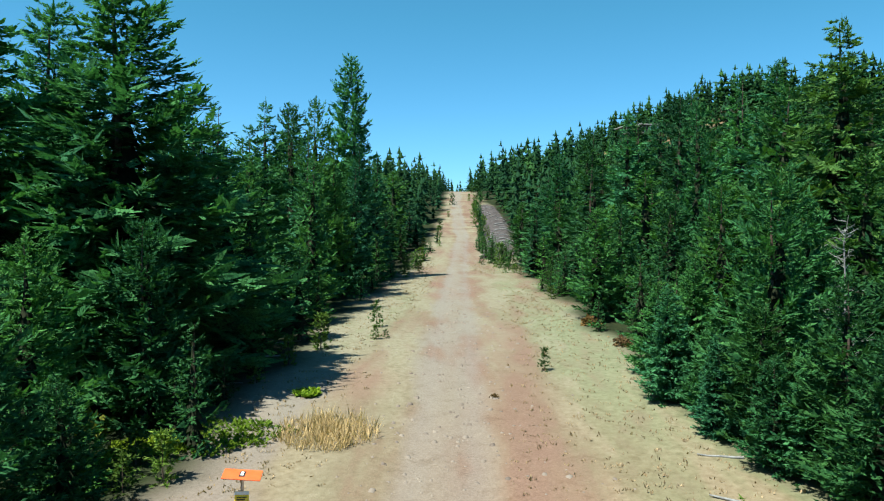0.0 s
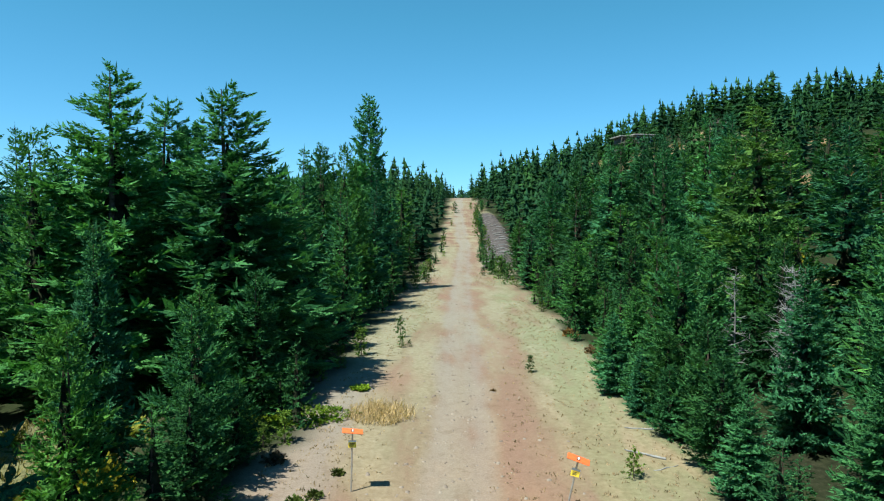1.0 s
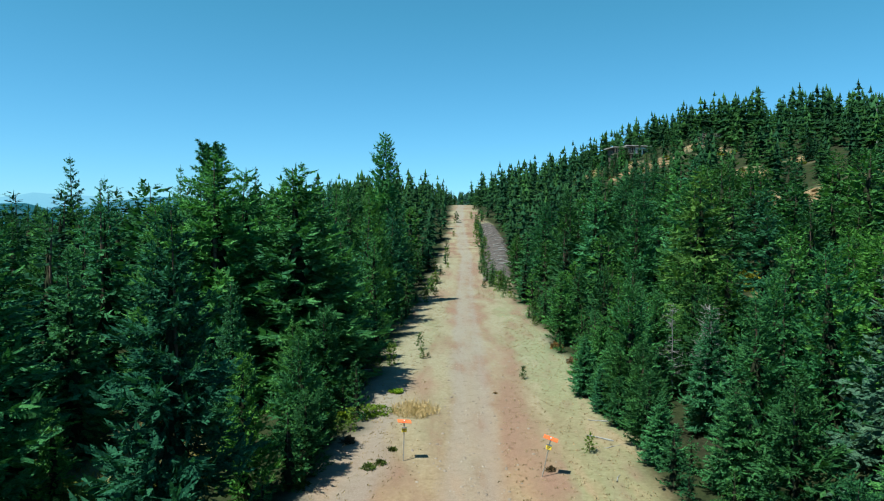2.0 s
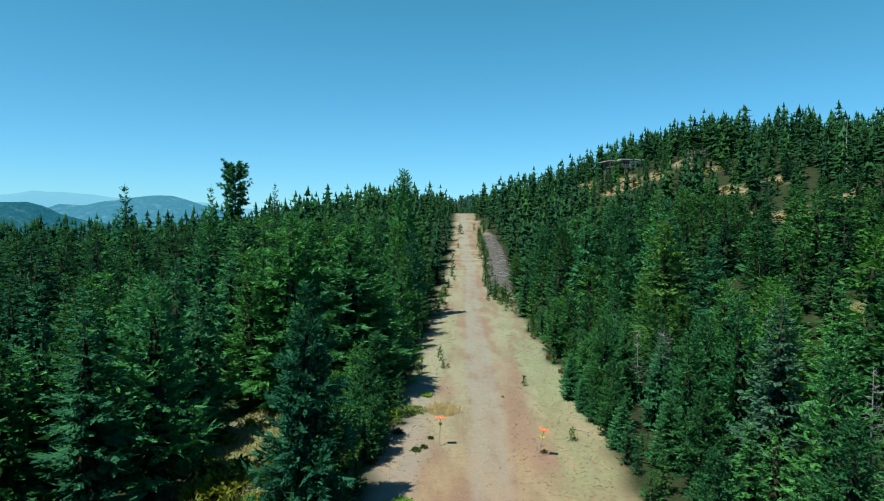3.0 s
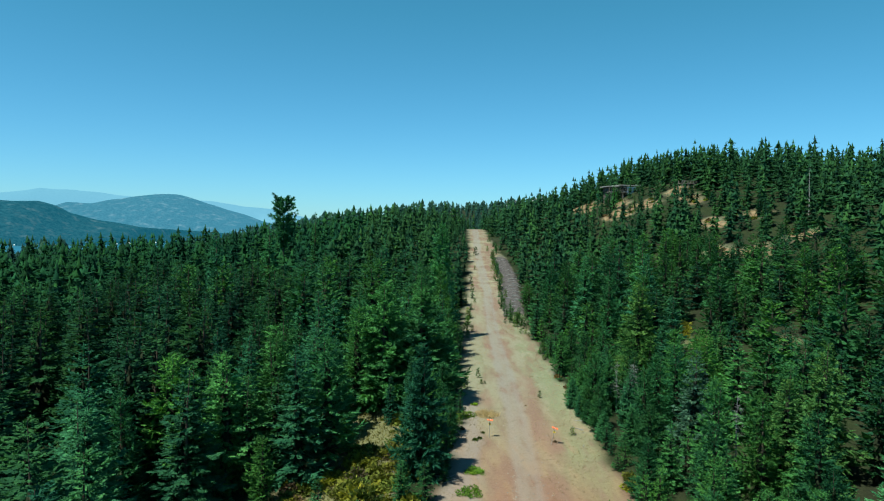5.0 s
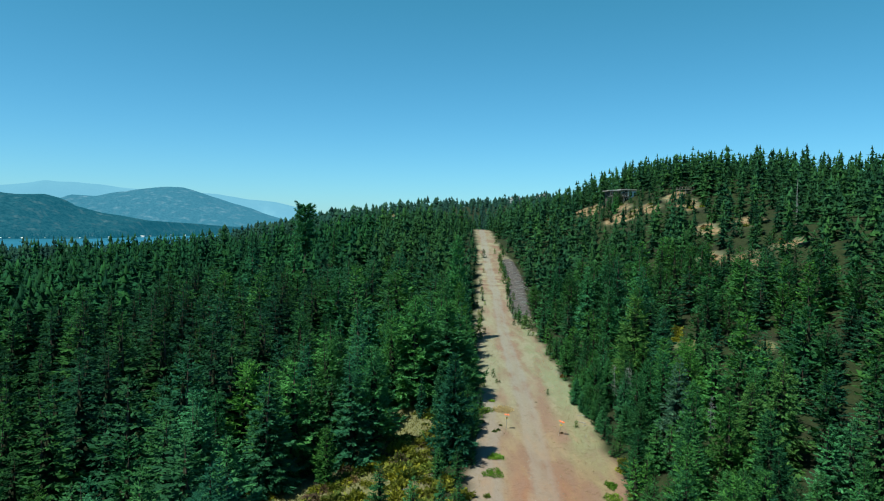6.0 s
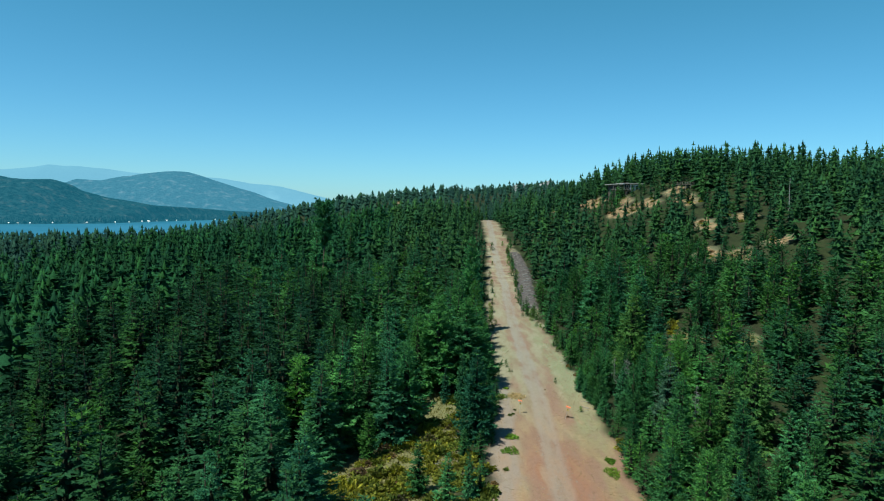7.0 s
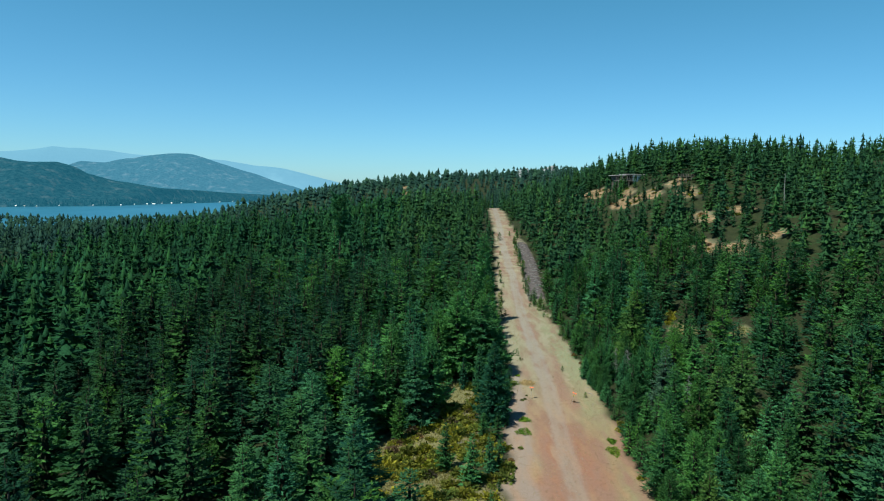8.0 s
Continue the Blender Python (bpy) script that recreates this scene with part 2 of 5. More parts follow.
    mauve = ramp(t, noise_of(t, 1.2, 5.0), (0.3, (0.07, 0.06, 0.06)), (0.55, (0.15, 0.13, 0.125)), (0.75, (0.27, 0.235, 0.215)))
    torn = calc(t, "ADD", att3.outputs["Fac"], calc(t, "MULTIPLY", calc(t, "SUBTRACT", noise_of(t, 0.5, 4.0, None, 0.7), 0.5), 2.4))
    col = mix(t, calc(t, "MULTIPLY", step(t, torn, 0.4, 0.7), step(t, att3.outputs["Fac"], 0.02, 0.2)), col, mauve)
    col = mix(t, 1.0, col, (0.462, 0.485, 0.512), "MULTIPLY")
    t.links.new(col, b.inputs["Base Color"])
    bump(t, b, calc(t, "ADD", calc(t, "MULTIPLY", grit, 0.5), fine), 0.4, 0.1)
    return m


GROUND = ground_material()


def plain_material(name, a, b2, scale=3.0, rough=0.7, metal=0.0, spec=0.3):
    m, t, b = material(name, rough, spec)
    b.inputs["Metallic"].default_value = metal
    n = noise_of(t, scale, 4.0)
    t.links.new(ramp(t, n, (0.3, a), (0.7, b2)), b.inputs["Base Color"])
    bump(t, b, n, 0.15, 0.01)
    return m


STEEL = plain_material("galvanised_steel", (0.42, 0.43, 0.44), (0.6, 0.6, 0.6), 8.0, 0.4, 0.8)
ORANGE = plain_material("orange_paint", (0.62, 0.1, 0.025), (0.7, 0.14, 0.04), 5.0, 0.5)
YELLOW = plain_material("yellow_plastic", (0.75, 0.55, 0.04), (0.82, 0.62, 0.07), 5.0, 0.5)
WHITE = plain_material("white_paint", (0.72, 0.72, 0.7), (0.82, 0.82, 0.8), 5.0, 0.5)
BLACK = plain_material("black_print", (0.02, 0.02, 0.02), (0.04, 0.04, 0.04), 5.0, 0.5)
STONE = plain_material("loose_stone", (0.1, 0.08, 0.07), (0.23, 0.2, 0.17), 1.3, 0.9)
PALE_ROCK = plain_material("pale_rock", (0.14, 0.16, 0.18), (0.3, 0.32, 0.33), 0.25, 0.9)
HOUSE_DARK = plain_material("dark_siding", (0.05, 0.045, 0.04), (0.09, 0.08, 0.07), 1.5, 0.8)
HOUSE_WHITE = plain_material("pale_render", (0.66, 0.67, 0.68), (0.78, 0.79, 0.8), 1.0, 0.7)
ROOF = plain_material("grey_roofing", (0.2, 0.2, 0.2), (0.32, 0.32, 0.32), 1.0, 0.8)
TIMBER = plain_material("weathered_timber", (0.1, 0.09, 0.08), (0.2, 0.185, 0.165), 3.0, 0.85)
GLASS = plain_material("window_glass", (0.02, 0.03, 0.035), (0.03, 0.04, 0.045), 1.0, 0.06, 0.0, 0.6)


def hill_material(name, forest, rock, haze_glow, strength, patch, speck=1.0):
    """Far slopes: haze of kilometres of summer air, put into colour and emission."""
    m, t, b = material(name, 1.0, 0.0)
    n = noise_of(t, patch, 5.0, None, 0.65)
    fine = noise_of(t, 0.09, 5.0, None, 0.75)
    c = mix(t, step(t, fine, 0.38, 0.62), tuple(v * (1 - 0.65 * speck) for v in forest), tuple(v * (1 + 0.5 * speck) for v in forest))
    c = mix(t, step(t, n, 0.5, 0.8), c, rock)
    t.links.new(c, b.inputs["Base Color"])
    # blue emission stands in for the lit air in front of the slopes
    b.inputs["Emission Color"].default_value = (*haze_glow, 1)
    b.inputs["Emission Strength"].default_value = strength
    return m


def water_material():
    m, t, b = material("lake_water", 0.35, 0.35)
    n = noise_of(t, 0.25, 3.0)
    t.links.new(ramp(t, noise_of(t, 0.01, 2.0), (0.3, (0.01, 0.09, 0.155)), (0.7, (0.02, 0.12, 0.195))), b.inputs["Base Color"])
    bump(t, b, n, 0.25, 0.3)
    return m


# ---- mesh helpers ----
def mesh_of(name, verts, faces, mat, smooth=False):
    """A mesh from arrays; faces is an (n, 3) or (n, 4) array."""
    verts, faces = np.asarray(verts, np.float32), np.asarray(faces, np.int32)
    me = bpy.data.meshes.new(name)
    n, k = faces.shape
    me.vertices.add(len(verts))
    me.vertices.foreach_set("co", verts.ravel())
    me.loops.add(n * k)
    me.loops.foreach_set("vertex_index", faces.ravel())
    me.polygons.add(n)
    me.polygons.foreach_set("loop_start", np.arange(0, n * k, k, dtype=np.int32))
    me.polygons.foreach_set("loop_total", np.full(n, k, np.int32))
    me.update(calc_edges=True)
    me.materials.append(mat)
    if smooth:
        me.shade_smooth()
    return me


def child(name, mesh, parent, label=""):
    ob = new(name, mesh)
    ob.parent = parent
    return tagged(ob, label)


def part(name, bm, mat, parent=None, label=""):
    me = bpy.data.meshes.new(name)
    bm.normal_update()
    bm.to_mesh(me)
    bm.free()
    me.materials.append(mat)
    ob = new(name, me)
    ob.parent = parent
    return tagged(ob, label)


def box(bm, x0, x1, y0, y1, z0, z1, bevel=0.0):
    r = bmesh.ops.create_cube(bm, size=1.0, matrix=Matrix.LocRotScale(((x0 + x1) / 2, (y0 + y1) / 2, (z0 + z1) / 2), None, (abs(x1 - x0), abs(y1 - y0), abs(z1 - z0))))
    if bevel:
        edges = {e for v in r["verts"] for e in v.link_edges}
        bmesh.ops.bevel(bm, geom=list(edges), offset=bevel, segments=1, affect="EDGES")
    return bm


def tube(points, radii, sides=6):
    """A tapered tube along points."""
    pts = np.asarray(points, float)
    vs, fs = [], []
    a = np.arange(sides) * 2 * np.pi / sides
    for i, p in enumerate(pts):
        d = pts[min(i + 1, len(pts) - 1)] - pts[max(i - 1, 0)]
        d = d / np.linalg.norm(d)
        ref = np.array((1.0, 0, 0)) if abs(d[0]) < 0.8 else np.array((0, 1.0, 0))
        s = np.cross(d, ref)
        s /= np.linalg.norm(s)
        w = np.cross(d, s)
        vs.append(p + radii[i] * (np.cos(a)[:, None] * s + np.sin(a)[:, None] * w))
    for i in range(len(pts) - 1):
        for k in range(sides):
            k2 = (k + 1) % sides
            fs.append((i * sides + k, i * sides + k2, (i + 1) * sides + k2, (i + 1) * sides + k))
    return np.concatenate(vs), np.array(fs)


def joined(pieces):
    vs, fs, o = [], [], 0
    for v, f in pieces:
        vs.append(v)
        fs.append(np.asarray(f) + o)
        o += len(v)
    return np.concatenate(vs), np.concatenate(fs)


def kites(base, way, length, width, side, fold=0.18):
    """Folded kite-shaped sprays, one quad each."""
    base, way, side = (np.asarray(v, float) for v in (base, way, side))
    length, width = np.asarray(length, float)[:, None], np.asarray(width, float)[:, None]
    n = len(base)
    tip = base + way * length
    mid = base + way * length * 0.42
    down = np.zeros((n, 3))
    down[:, 2] = -1
    left = mid + side * width + down * width * fold
    right = mid - side * width + down * width * fold
    v = np.stack([base, left, tip, right], 1).reshape(-1, 3)
    return v, np.arange(4 * n).reshape(n, 4)


def spikes(base, way, length, width, side):
    """Needle twigs: one slim triangle each, tip outwards."""
    base, way, side = (np.asarray(v, float) for v in (base, way, side))
    length, width = np.asarray(length, float)[:, None], np.asarray(width, float)[:, None]
    n = len(base)
    v = np.stack([base + side * width, base + way * length, base - side * width], 1).reshape(-1, 3)
    return v, np.arange(3 * n).reshape(n, 3)


# ---- lie of the land ----
PROFILE_Y = [-150, -40, 0, 13, 36, 60, 87, 106, 133, 169, 214, 260, 303, 330, 420, 600]
PROFILE_Z = [-6, -2.2, -0.7, -0.2, 0.9, 1.6, 1.9, 3.3, 5.3, 11.3, 19, 22.5, 24.0, 23.5, 19, 12]
YS = np.arange(-400, 700, 1.0)
ZS = np.convolve(np.pad(np.interp(YS, PROFILE_Y, PROFILE_Z), 7, mode="edge"), np.ones(15) / 15, "valid")
LEFT_Y, LEFT_X = [-60, -22, -9, 15, 32, 66, 105, 160, 215, 303, 420], [-11, -10.7, -9.2, -6.8, -6.1, -4.6, -3.2, 0.2, 2.3, 4.5, 8]
RIGHT_Y, RIGHT_X = [-60, -22, 0, 70, 110, 150, 175, 215, 303, 420], [7, 7.5, 8, 8.6, 10.5, 13.5, 13, 9.8, 12, 15]
TRACK_Y, TRACK_X = [-40, -20, 19, 87, 133, 169, 214, 303, 420], [-2.6, -1.8, 0.1, 2.0, 4.0, 3.7, 4.6, 8, 11]
RISE_Y, RISE_A = [-80, 0, 60, 120, 200, 263, 340, 450], [10, 16, 21, 26, 28, 29, 30, 18]
FALL_Y, FALL_S = [-60, 20, 100, 200, 300, 420], [0.05, 0.05, 0.045, 0.10, 0.15, 0.15]
FAR_X = [-900, -600, -450, -340, -300, -260, -230, -118, -70, -40, 0, 113, 300, 900]
FAR_Z = [-46, -42, -36, -22, -8, 6, 12, 34, 37, 41, 47, 52, 55, 50]


def smooth01(v, lo, hi):
    q = np.clip((v - lo) / (hi - lo), 0, 1)
    return q * q * (3 - 2 * q)


def waves(x, y, s, seed):
    r = np.random.RandomState(seed)
    out = np.zeros_like(x, dtype=float)
    for k in range(7):
        a, p = r.uniform(0, 6.28, 2)
        f = r.uniform(0.6, 1.7) / s
        out += np.sin((x * np.cos(a) + y * np.sin(a)) * f + p)
    return out / 3.0


def left_edge(y):
    return np.interp(y, LEFT_Y, LEFT_X) + 0.5 * np.sin(y * 0.45) + 0.35 * np.sin(y * 1.1 + 1)


def right_edge(y):
    return np.interp(y, RIGHT_Y, RIGHT_X) + 0.5 * np.sin(y * 0.38 + 2) + 0.3 * np.sin(y * 0.95)


def bank(x, y):
    """Washed-out bare bank beside the climb."""
    d = x - np.interp(y, RIGHT_Y, RIGHT_X)
    return smooth01(y, 92, 108) * (1 - smooth01(y, 175, 192)) * smooth01(d, -5.0, -3.6) * (1 - smooth01(d, 0.0, 2.0))


def land(x, y):
    x, y = np.asarray(x, float), np.asarray(y, float)
    yc = np.clip(y, -399, 420)
    mid = np.interp(yc, YS, ZS)
    d = np.maximum(x - np.interp(y, RIGHT_Y, RIGHT_X) + 1.5, 0)
    z = mid + np.interp(y, RISE_Y, RISE_A) * smooth01(d, 0, 106) + 0.03 * np.clip(d - 106, 0, 300)
    d = np.maximum(np.interp(y, LEFT_Y, LEFT_X) - 2 - x, 0)
    k = np.interp(y, FALL_Y, FALL_S)
    z = z - k * np.minimum(d, 140) - 0.057 * np.clip(d - 140, 0, 600) - 1.2 * smooth01(d, 20, 60)
    far = np.interp(x, FAR_X, FAR_Z)
    z = z + (far - z) * smooth01(y, 430, 820)
    z = z + (-46 - z) * smooth01(y, 980, 1250)
    off = np.minimum(np.abs(x - np.interp(y, TRACK_Y, TRACK_X)), 60) / 60
    z = z + waves(x, y, 14, 5) * (0.12 + 1.1 * off) + waves(x, y, 3.5, 9) * 0.07
    # wheel ruts
    u = np.abs(np.abs(x - np.interp(y, TRACK_Y, TRACK_X)) - 0.85)
    z = z - 0.07 * np.exp(-(u / 0.3) ** 2)
    return z + bank(x, y) * 0.9 * smooth01(x - np.interp(y, RIGHT_Y, RIGHT_X), -5.0, 0.0)


def ground_z(x, y):
    return float(land(np.array([x]), np.array([y]))[0])


# clearings: x, y, half widths; the forest keeps out of them
GLADES = [(-17, 15, 3.8, 9), (-16.8, 3, 4.2, 7), (-20, -8, 6.5, 11), (-23, -20, 8, 8), (-17, -24, 6, 6), (-28, -14, 6, 11), (-18, 30, 3.0, 9), (36, 51, 2.6, 6), (45, 44, 2.2, 4), (-17.5, 66, 1.8, 12)]
# dry patches on the hillside, and the cut that goes on over the far ridge
PARCHED = [
    (46, 272, 6, 11), (57, 252, 5.5, 13), (66, 226, 5, 9), (61, 207, 6, 9), (70, 204, 7, 8), (85, 190, 3, 9), (86, 209, 4, 6),
    (65, 120, 2.6, 9), (76, 154, 3.6, 9), (70, 109, 2.8, 9), (88, 151, 3.0, 8), (82, 111, 3.2, 6), (-63, 620, 4.5, 26), (-71, 690, 4.5, 46), (-79, 755, 4, 30),
]
OPEN = GLADES + PARCHED


# bare reddish soil along the strip: x, y, half widths
RED_SOIL = [(2.9, 13, 2.6, 9), (-3.9, -7, 1.7, 8), (-3.3, 27, 2.0, 4), (0.6, 60, 2.2, 20), (1.8, -16, 3.2, 9), (-5.0, -20, 2.5, 6), (2.2, -33, 3, 8), (3.4, 36, 1.4, 7), (-1.5, 86, 2, 9)]


def open_amount(x, y):
    """1 inside a clearing or the cut strip, 0 in the forest."""
    x, y = np.asarray(x, float), np.asarray(y, float)
    out = smooth01(x - left_edge(y), -1.6, 0.6) * (1 - smooth01(x - right_edge(y), -0.6, 1.4)) * (1 - smooth01(y, 330, 350))
    for cx, cy, rx, ry in OPEN:
        q = np.sqrt(((x - cx) / rx) ** 2 + ((y - cy) / ry) ** 2)
        out = np.maximum(out, 1 - smooth01(q, 0.75, 1.15))
    return out


def axis(stops):
    """Grid lines: (from, to, step) stretches in a row."""
    return np.concatenate([np.arange(a, b, s) for a, b, s in stops] + [[stops[-1][1]]])


def build_ground():
    gx = axis([(-5000, -1000, 200), (-1000, -300, 40), (-300, -60, 8), (-60, -14, 1.6), (-14, 16, 0.6), (16, 60, 1.8), (60, 300, 6), (300, 1000, 50), (1000, 5000, 250)])
    gy = axis([(-1500, -200, 100), (-200, -50, 8), (-50, 50, 1.1), (50, 130, 1.5), (130, 340, 3), (340, 1300, 24), (1300, 5000, 185)])
    X, Y = np.meshgrid(gx, gy)
    Z = land(X.ravel(), Y.ravel())
    nx, ny = len(gx), len(gy)
    i = (np.arange(ny - 1)[:, None] * nx + np.arange(nx - 1)[None]).ravel()
    me = mesh_of("ground", np.stack([X.ravel(), Y.ravel(), Z], 1), np.stack([i, i + 1, i + nx + 1, i + nx], 1), GROUND, True)
    a = me.attributes.new("across", "FLOAT", "POINT")
    a.data.foreach_set("value", (X.ravel() - np.interp(Y.ravel(), TRACK_Y, TRACK_X)).astype(np.float32))
    a = me.attributes.new("cover", "FLOAT", "POINT")
    a.data.foreach_set("value", (1 - open_amount(X.ravel(), Y.ravel())).astype(np.float32))
    a = me.attributes.new("glade", "FLOAT", "POINT")
    inside_glade = np.zeros(X.size)
    for cx, cy, rx, ry in GLADES:
        inside_glade = np.maximum(inside_glade, 1 - smooth01(np.hypot((X.ravel() - cx) / rx, (Y.ravel() - cy) / ry), 0.7, 1.2))
    a.data.foreach_set("value", (0.85 * inside_glade).astype(np.float32))
    a = me.attributes.new("red_soil", "FLOAT", "POINT")
    red = np.zeros(X.size)
    for cx, cy, rx, ry in RED_SOIL:
        red = np.maximum(red, 1 - smooth01(np.hypot((X.ravel() - cx) / rx, (Y.ravel() - cy) / ry), 0.2, 1.25))
    a.data.foreach_set("value", red.astype(np.float32))
    a = me.attributes.new("parched", "FLOAT", "POINT")
    parched = np.zeros(X.size)
    for cx, cy, rx, ry in PARCHED:
        parched = np.maximum(parched, 1 - smooth01(np.hypot((X.ravel() - cx) / rx, (Y.ravel() - cy) / ry), 0.8, 1.2))
    a.data.foreach_set("value", parched.astype(np.float32))
    a = me.attributes.new("bank", "FLOAT", "POINT")
    a.data.foreach_set("value", bank(X.ravel(), Y.ravel()).astype(np.float32))
    tagged(new("ground", me), "dry grassy strip with red soil and gravel wheel tracks between forest floors", "ground", kind="structure")


build_ground()


# ---- lake and far hills ----
LAKE_Z = -38.0
def build_water():
    me = mesh_of("water", [(-4000, 900, LAKE_Z), (200, 900, LAKE_Z), (200, 2700, LAKE_Z), (-4000, 2700, LAKE_Z)], [(0, 1, 2, 3)], water_material())
    tagged(new("water", me), "calm blue lake beyond the forest", "lake", kind="structure")


build_water()


# the far shore runs obliquely away
SHORE_X, SHORE_Y = [-2600, -1207, -1118, -1020, -974, -861, -700, 0], [1300, 1675, 1780, 1870, 2150, 2537, 2700, 2750]


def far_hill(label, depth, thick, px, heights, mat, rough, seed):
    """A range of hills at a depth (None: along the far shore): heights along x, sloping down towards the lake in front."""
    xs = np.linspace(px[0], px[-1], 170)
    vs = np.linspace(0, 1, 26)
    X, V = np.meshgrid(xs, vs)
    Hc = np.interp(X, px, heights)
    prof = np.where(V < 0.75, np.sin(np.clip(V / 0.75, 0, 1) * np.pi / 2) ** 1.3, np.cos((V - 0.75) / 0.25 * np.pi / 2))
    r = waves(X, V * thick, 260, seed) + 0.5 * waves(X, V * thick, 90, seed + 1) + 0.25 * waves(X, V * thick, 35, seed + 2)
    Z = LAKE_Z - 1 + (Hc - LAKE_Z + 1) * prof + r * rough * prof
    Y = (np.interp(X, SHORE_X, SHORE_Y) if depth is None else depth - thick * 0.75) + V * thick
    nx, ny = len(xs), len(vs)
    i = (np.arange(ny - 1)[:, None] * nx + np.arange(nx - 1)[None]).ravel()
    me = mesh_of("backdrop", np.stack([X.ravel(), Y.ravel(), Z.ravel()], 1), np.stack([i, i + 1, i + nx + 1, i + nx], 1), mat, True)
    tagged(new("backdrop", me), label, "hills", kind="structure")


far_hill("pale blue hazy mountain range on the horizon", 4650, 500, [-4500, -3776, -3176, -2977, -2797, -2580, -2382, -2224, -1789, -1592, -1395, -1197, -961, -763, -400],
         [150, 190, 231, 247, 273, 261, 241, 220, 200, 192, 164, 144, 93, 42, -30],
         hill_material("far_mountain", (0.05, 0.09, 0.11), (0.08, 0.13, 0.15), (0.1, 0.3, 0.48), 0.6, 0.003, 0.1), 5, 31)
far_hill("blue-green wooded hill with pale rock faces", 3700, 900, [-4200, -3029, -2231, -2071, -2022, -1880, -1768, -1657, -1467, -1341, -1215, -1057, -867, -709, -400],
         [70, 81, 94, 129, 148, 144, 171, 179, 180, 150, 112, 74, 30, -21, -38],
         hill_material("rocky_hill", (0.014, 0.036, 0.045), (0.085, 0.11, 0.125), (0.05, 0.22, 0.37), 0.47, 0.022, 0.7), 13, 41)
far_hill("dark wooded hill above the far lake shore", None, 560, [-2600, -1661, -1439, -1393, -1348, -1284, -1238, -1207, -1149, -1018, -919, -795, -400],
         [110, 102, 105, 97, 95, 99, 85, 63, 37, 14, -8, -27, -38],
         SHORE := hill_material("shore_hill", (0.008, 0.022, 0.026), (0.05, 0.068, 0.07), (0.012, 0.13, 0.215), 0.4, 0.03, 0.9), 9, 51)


# ---- trees ----
def rand_dir(a):
    return np.stack([np.cos(a), np.sin(a), np.zeros_like(a)], -1)


def conifer(h, r, seed, gap, per, pairs, low=0.05, droop=0.3, curl=0.2, taper=0.8, ragged=0.2, broad=0.4, slim=0.3, loose=0.18, thin=0.06, tuft=0, base=0.72):
    """Whorls of boughs; each bough is a roof-shaped spray of folded twigs along a drooping or upswept limb."""
    g = np.random.RandomState(seed)
    boughs = []
    z = low * h
    lop, lop_way = g.uniform(0.05, 0.2), g.uniform(0, 6.28)
    while z < 0.965 * h:
        f = (z / h - low) / (1 - low)
        reach = r * min(1.0, base + f * 2.0) * (1 - f) ** taper * g.uniform(0.88, 1.12) + 0.012 * h
        n = max(4, int(round(per * (0.5 + 0.5 * (1 - f)))))
        turn = g.uniform(0, 6.28)
        for k in range(n):
            if g.rand() < thin:
                continue
            a = turn + k * 6.283 / n + g.normal(0, 0.22)
            ln = reach * g.uniform(1 - 1.6 * ragged, 1 + 0.7 * ragged) * (1 + lop * math.cos(a - lop_way))
            boughs.append((a, ln, z + g.uniform(-0.35, 0.35) * gap, f, (0.75 * f - droop) + g.normal(0, 0.08), curl * (1 - 0.6 * f) + g.normal(0, 0.06)))
        z += gap * (0.45 + 0.65 * (1 - f)) * g.uniform(0.85, 1.15)
    a, ln, z0, f, rise, bend = np.array(boughs).T
    out = rand_dir(a)
    across = np.stack([-out[:, 1], out[:, 0], np.zeros(len(a))], -1)
    up = np.array((0.0, 0.0, 1.0))
    B, W, L, D, S = [], [], [], [], []

    def axis_at(s):
        p = out * (ln * s)[:, None]
        p[:, 2] += z0 + ln * (rise * s + bend * s * s)
        w = out.copy()
        w[:, 2] = rise + 2 * bend * s
        return p, w / np.linalg.norm(w, axis=1)[:, None]

    n = len(a)
    for j in range(2 * pairs + 1):
        last = j == 2 * pairs
        sg = 1.0 if j % 2 == 0 else -1.0
        s = np.clip(0.16 + 0.74 * (j + g.uniform(0, 1, n)) / max(2 * pairs, 1), 0.1, 0.92) if not last else np.full(n, 0.7 if pairs > 3 else 0.35)
        p, t = axis_at(s)
        p = p + g.normal(0, loose * 0.25, (n, 3)) * (ln * 0.5)[:, None]
        ang = np.zeros(n) if last else 0.95 - 0.5 * s + g.normal(0, 0.16, n)
        w = t * np.cos(ang)[:, None] + across * (sg * np.sin(ang))[:, None]
        w[:, 2] += -0.26 * np.abs(np.sin(ang)) + g.normal(0, loose, n)
        w /= np.linalg.norm(w, axis=1)[:, None]
        side = np.cross(w, up)
        side /= np.linalg.norm(side, axis=1)[:, None] + 1e-9
        roll = (g.normal(0, 0.3 + loose, n) + (0 if last else 0.25 * sg))[:, None]
        side = side * np.cos(roll) + np.cross(w, side) * np.sin(roll)
        length = ln * (0.32 if pairs > 3 else 0.62) + 0.05 if last else ln * broad * (1.2 - 0.62 * s) * g.uniform(0.75, 1.25, n) + 0.05
        B.append(p); W.append(w); L.append(length); D.append(length * slim * g.uniform(0.8, 1.2, n)); S.append(side)
    for j in range(tuft):
        p, t = axis_at(g.uniform(0.45, 1.0, n))
        w = t + g.normal(0, 0.55, (n, 3)) + up * 0.25
        w /= np.linalg.norm(w, axis=1)[:, None]
        side = np.cross(w, g.normal(0, 1, (n, 3)))
        side /= np.linalg.norm(side, axis=1)[:, None]
